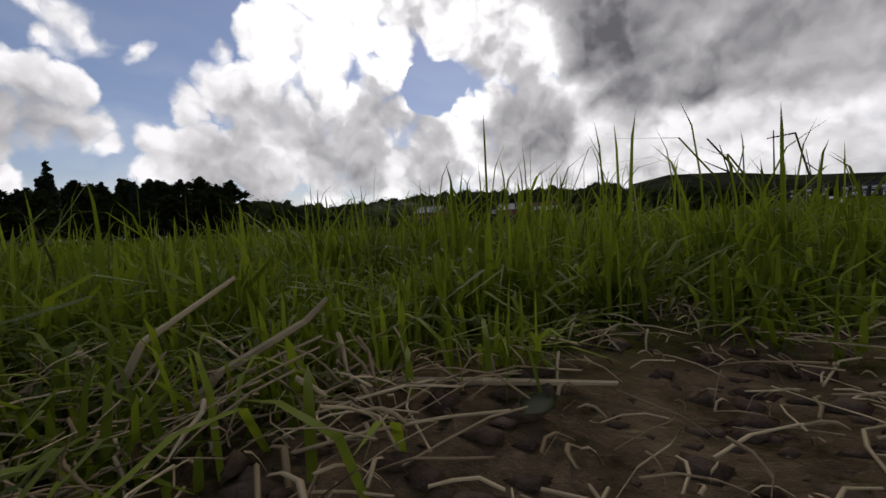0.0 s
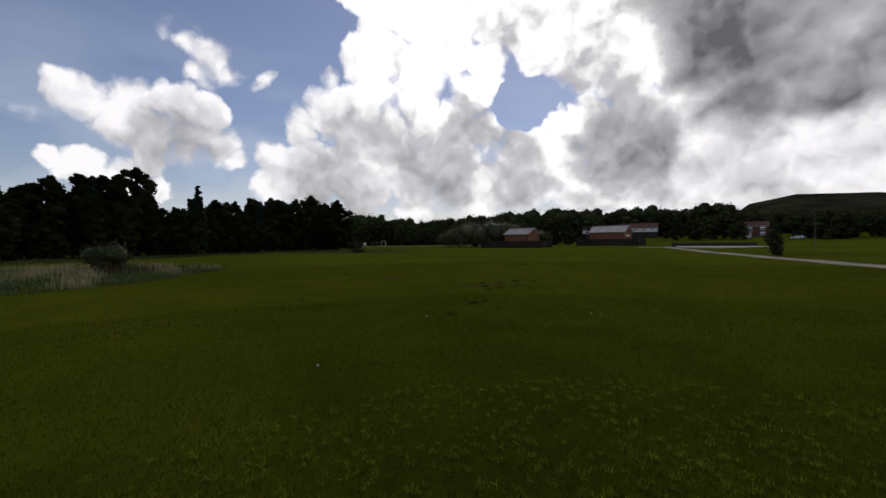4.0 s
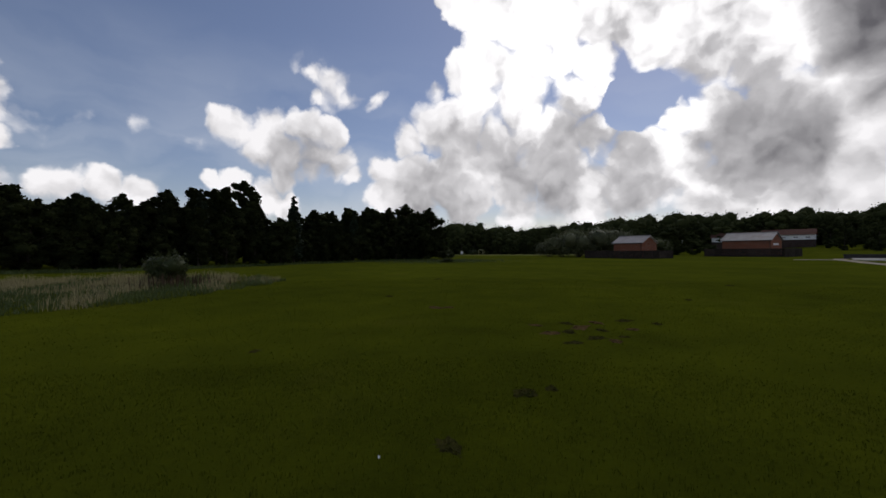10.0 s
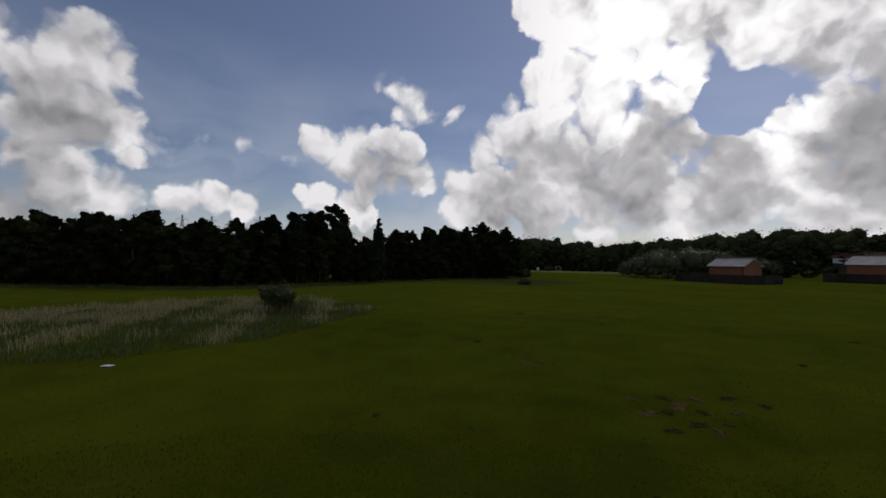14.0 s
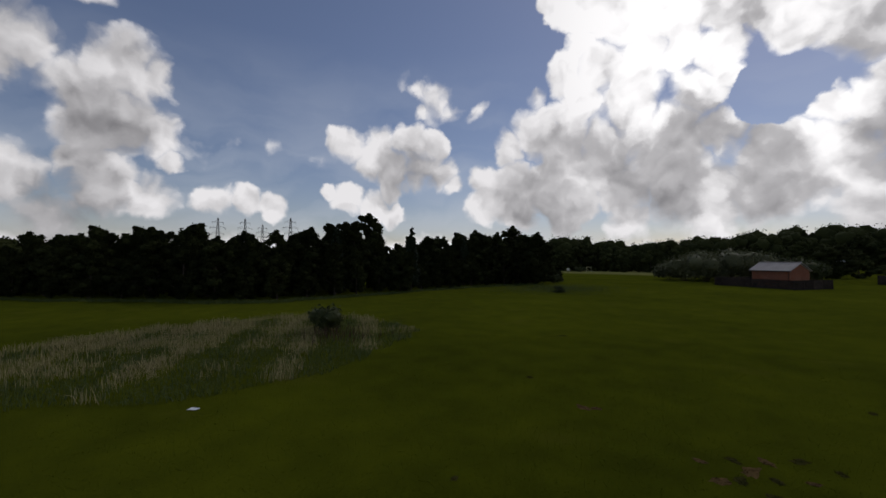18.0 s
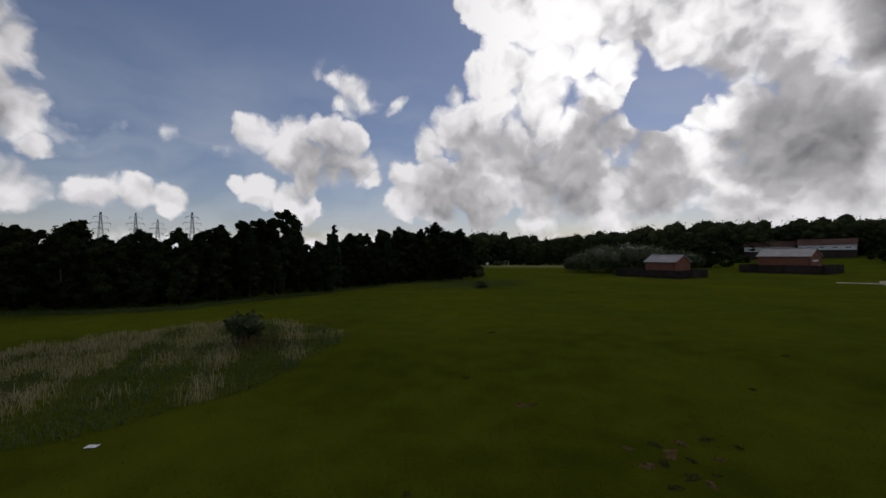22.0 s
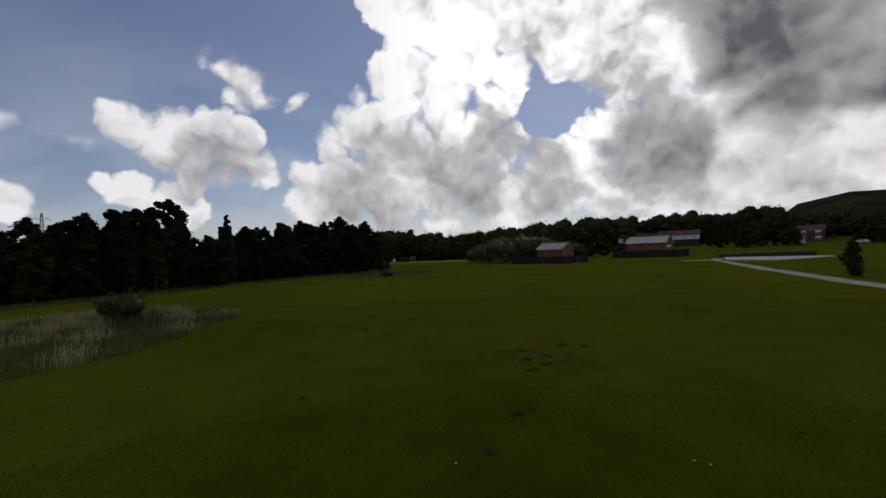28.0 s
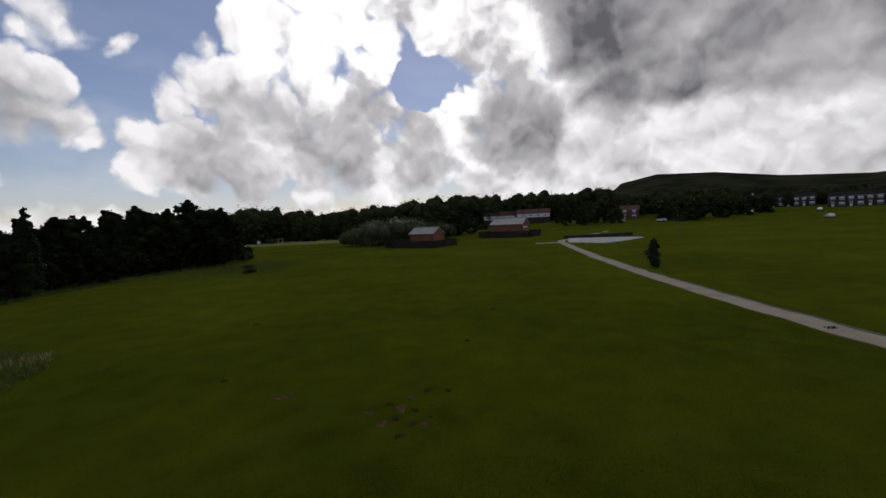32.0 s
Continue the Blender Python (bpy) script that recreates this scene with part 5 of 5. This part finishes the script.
def straws(rng, n, x0=-0.6, x1=1.4, y0=-0.7, y1=0.5, pile=0.014):
    """Loose curved straws lying on the soil, each a three-sided bar in three pieces."""
    vs, ts = [], []
    count = 0
    while count < n:
        x, y = rng.uniform(x0, x1), rng.uniform(y0, y1)
        if bare(np.array([x]), np.array([y]))[0] > 0.03:
            continue
        # lying in drifts, with open soil between
        drift = float(wave(np.array([x]), np.array([y]), 0.11, 9.0)[0])
        if rng.uniform() > 0.55 + 0.6 * drift:
            continue
        a, bend = rng.normal(0.2, 0.9) + np.pi * rng.integers(0, 2), rng.normal(0, 0.25)
        L, w = 0.005 + 0.05 * rng.uniform() ** 2.2, rng.uniform(0.0003, 0.0010)
        if rng.uniform() < 0.02:
            L, w = L * 1.5, w * 1.8
        z0, z1 = rng.uniform(0.001, pile * 0.5), rng.uniform(0.001, pile)
        p = []
        cx, cy = x, y
        for i in range(4):
            z = float(height(cx, cy)) + z0 + (z1 - z0) * i / 3 + 0.002 * math.sin(i * 1.1)
            p.append((cx, cy, z))
            cx += math.cos(a) * L / 3
            cy += math.sin(a) * L / 3
            a += bend / 3 + rng.normal(0, 0.30) + (rng.normal(0, 0.9) if rng.uniform() < 0.15 else 0.0)
        o = len(vs)
        for i, (px, py, pz) in enumerate(p):
            nx, ny = -math.sin(a), math.cos(a)
            vs += [(px + nx * w, py + ny * w, pz), (px - nx * w, py - ny * w, pz), (px, py, pz + 0.7 * w)]
        for i in range(3):
            for j in range(3):
                k = (j + 1) % 3
                q = o + i * 3
                ts += [(q + j, q + k, q + 3 + k), (q + j, q + 3 + k, q + 3 + j)]
        count += 1
    return np.array(vs), np.array(ts)


v, t = straws(rng_g, 7500)
v2, t2 = straws(rng_g, 260, -0.19, -0.02, 0.085, 0.19, 0.026)
v3, t3 = straws(rng_g, 170, 0.0, 0.34, 0.05, 0.26, 0.014)
v, t = np.concatenate([v, v2, v3]), np.concatenate([t, t2 + len(v), t3 + len(v) + len(v2)])
tagged(fast_mesh("loose_straw", v, t, STRAW), "loose dry straw and dead grass lying on soil", "straw", kind="stuff")

# crumbs of soil
cs = np.stack(scatter(rng_g, 9000, 0.07, 1.2, -120, 120, 0.8), 1)
cs = cs[bare(cs[:, 0], cs[:, 1]) < 0.02]
oct_v = np.array([(1, 0, 0), (-1, 0, 0), (0, 1, 0), (0, -1, 0), (0, 0, 0.7), (0, 0, -0.7)])
oct_f = np.array([(0, 2, 4), (2, 1, 4), (1, 3, 4), (3, 0, 4), (2, 0, 5), (1, 2, 5), (3, 1, 5), (0, 3, 5)])
size = 0.0008 + 0.0065 * rng_g.uniform(0, 1, len(cs)) ** 3
v = np.concatenate([oct_v * s * rng_g.uniform(0.5, 1.6, (6, 1)) * (1.2, 1.0, 0.7) + (px, py, float(height(px, py)) + s * 0.1) for (px, py), s in zip(cs, size)])
t = np.concatenate([oct_f + 6 * i for i in range(len(cs))])
tagged(fast_mesh("soil_crumbs", v, t, CRUMB), "small dark crumbs of dry soil", "soil", kind="stuff")


# the patch of uncut tall grass before the wood
def in_patch(x, y):
    u, w = (x + 27.6) / 9.6, (y - 15.5) / 13.0
    return u * u + w * w + 0.18 * wave(x, y, 3.0, 2.0) - 1


px, py = rng_g.uniform(-40, -14, 60000), rng_g.uniform(0, 31, 60000)
ok = in_patch(px, py) < 0
px, py = px[ok], py[ok]
tone = 1.3 * wave(px, py, 1.5, 5.0) + rng_g.normal(0, 0.25, len(px)) - (px + 26.0) / 14.0
clump = np.clip(0.75 + 0.45 * wave(px, py, 0.9, 7.0), 0.3, 1.3)
pale = tone > 0.15
v, t = blades(rng_g, px[pale], py[pale], clump[pale] * rng_g.uniform(0.25, 0.72, int(pale.sum())), rng_g.uniform(0.008, 0.024, int(pale.sum())), 0.8)
tagged(fast_mesh("pale_tall_grass", v, t, REED), "pale dry tall grass left uncut", "tall grass", kind="stuff")
v, t = blades(rng_g, px[~pale], py[~pale], clump[~pale] * rng_g.uniform(0.1, 0.42, int((~pale).sum())), rng_g.uniform(0.012, 0.035, int((~pale).sum())), 0.9)
tagged(fast_mesh("rank_green_grass", v, t, REED_GREEN), "rank green tall grass and weeds left uncut", "tall grass", kind="stuff")
# rough fringe of uncut grass along the foot of the wood and at its end
az = rng_g.uniform(-90, -24, 9000)
d = np.interp(az, FRONT_AZ, FRONT_D) + rng_g.normal(-1.0, 0.8, len(az))
x, y = -1.5 + np.sin(np.radians(az)) * d, 5.4 + np.cos(np.radians(az)) * d
v, t = blades(rng_g, x, y, rng_g.uniform(0.15, 0.5, len(x)), rng_g.uniform(0.02, 0.05, len(x)), 0.7)
tagged(fast_mesh("wood_fringe_grass", v, t, REED_GREEN), "uncut green grass along the foot of the wood", "tall grass", kind="stuff")
x, y = rng_g.normal(-31, 5.0, 7000), rng_g.normal(76, 7.0, 7000)
v, t = blades(rng_g, x, y, rng_g.uniform(0.08, 0.3, len(x)), rng_g.uniform(0.02, 0.05, len(x)), 0.9)
tagged(fast_mesh("rough_grass", v, t, REED_GREEN), "rough uneven grass near the end of the wood", "tall grass", kind="stuff")
dx, dy = rng_g.normal(-24.0, 1.3, 160), rng_g.normal(20.8, 1.4, 160)
v, t = blades(rng_g, dx, dy, rng_g.uniform(0.4, 0.85, 160), rng_g.uniform(0.02, 0.05, 160), 0.3)
tagged(fast_mesh("dock_stems", v, t, DOCK), "reddish brown dock seed stems", "weeds", kind="stuff")


# ---------- molehills, litter ----------
def molehill(x, y, wide, tall, seed, label, mat=None):
    """A low crumbled heap with a ragged outline."""
    bm = bmesh.new()
    bmesh.ops.create_icosphere(bm, subdivisions=4, radius=1.0)
    off = Vector((seed * 3.1, seed * 1.7, 0))
    for v_ in bm.verts:
        k = 1 + 0.75 * noise.noise(v_.co * 1.6 + off) + 0.5 * noise.noise(v_.co * 3.8 + off)
        top = max(0.0, v_.co.z) * (0.5 + 1.3 * abs(noise.noise(v_.co * 4.5 + off))) - 0.08
        v_.co = Vector((v_.co.x * wide * 1.25 * k, v_.co.y * wide * 0.8 * k, top * tall * 1.6))
    ob = part("molehill", bm, mat or SOIL, None)
    ob.matrix_world = pose(x, y, on_ground(x, y) - 0.01, 0, 0, seed * 31)
    return tagged(ob, label, "molehill", "molehills on the meadow")


MH = "low dark crumbled molehill on the grass"
HILLS = [(-2.0, 14.5, 0.2, 0.05), (-1.6, 15.2, 0.26, 0.05), (-2.2, 15.7, 0.22, 0.06), (-1.5, 16.2, 0.2, 0.05), (-2.4, 16.8, 0.2, 0.05), (-1.0, 15.6, 0.14, 0.04), (-1.0, 17.8, 0.24, 0.05), (-2.3, 11.1, 0.2, 0.06), (-2.0, 11.4, 0.12, 0.04),
         (-2.7, 9.4, 0.2, 0.05), (-9.9, 20.4, 0.2, 0.05), (-12.5, 31.3, 0.3, 0.07), (4.2, 31.0, 0.25, 0.06), (1.4, 24.0, 0.2, 0.05), (-7.8, 11.6, 0.14, 0.04), (-0.2, 17.6, 0.16, 0.05)]
for i, (x, y, w, h) in enumerate(HILLS):
    molehill(x, y, w * 0.8, h * 0.6, i + 1, MH)
for i, (x, y, w) in enumerate(((-6.8, 18.2, 0.22), (-6.4, 18.4, 0.14), (-2.6, 15.4, 0.2), (-2.0, 16.4, 0.24), (-1.2, 15.0, 0.16), (-1.7, 17.2, 0.2), (-3.1, 16.2, 0.15), (-0.8, 16.6, 0.14))):
    molehill(x, y, w, 0.03, i + 40, "flat scrape of reddish dry soil in the grass", RED_SOIL)


def litter(x, y, l, w, turn, seed, label):
    bm = bmesh.new()
    bmesh.ops.create_grid(bm, x_segments=6, y_segments=3, size=0.5)
    for v_ in bm.verts:
        v_.co = Vector((v_.co.x * l, v_.co.y * w, 0.025 + 0.02 * noise.noise(v_.co * 4 + Vector((seed, 0, 0)))))
    bmesh.ops.solidify(bm, geom=bm.faces[:], thickness=0.004)
    ob = part("litter", bm, LITTER, None)
    ob.matrix_world = pose(x, y, on_ground(x, y) + 0.01, 0, 0, turn)
    return tagged(ob, label, "litter", "litter on the grass")


litter(1.30, 1.22, 0.24, 0.025, 18, 1, "thin white plastic strip lying on the grass")
litter(-17.6, 9.6, 0.35, 0.22, 30, 2, "crumpled white plastic bag by the tall grass")
for i, (x, y) in enumerate(((-2.6, 1.9), (1.9, 2.6), (2.1, 2.7), (-4.0, 5.0), (0.6, 9.5), (0.8, 9.4), (-3.2, 8.9))):
    litter(x, y, 0.035, 0.022, i * 50, i + 5, "small white scrap of litter on the grass")
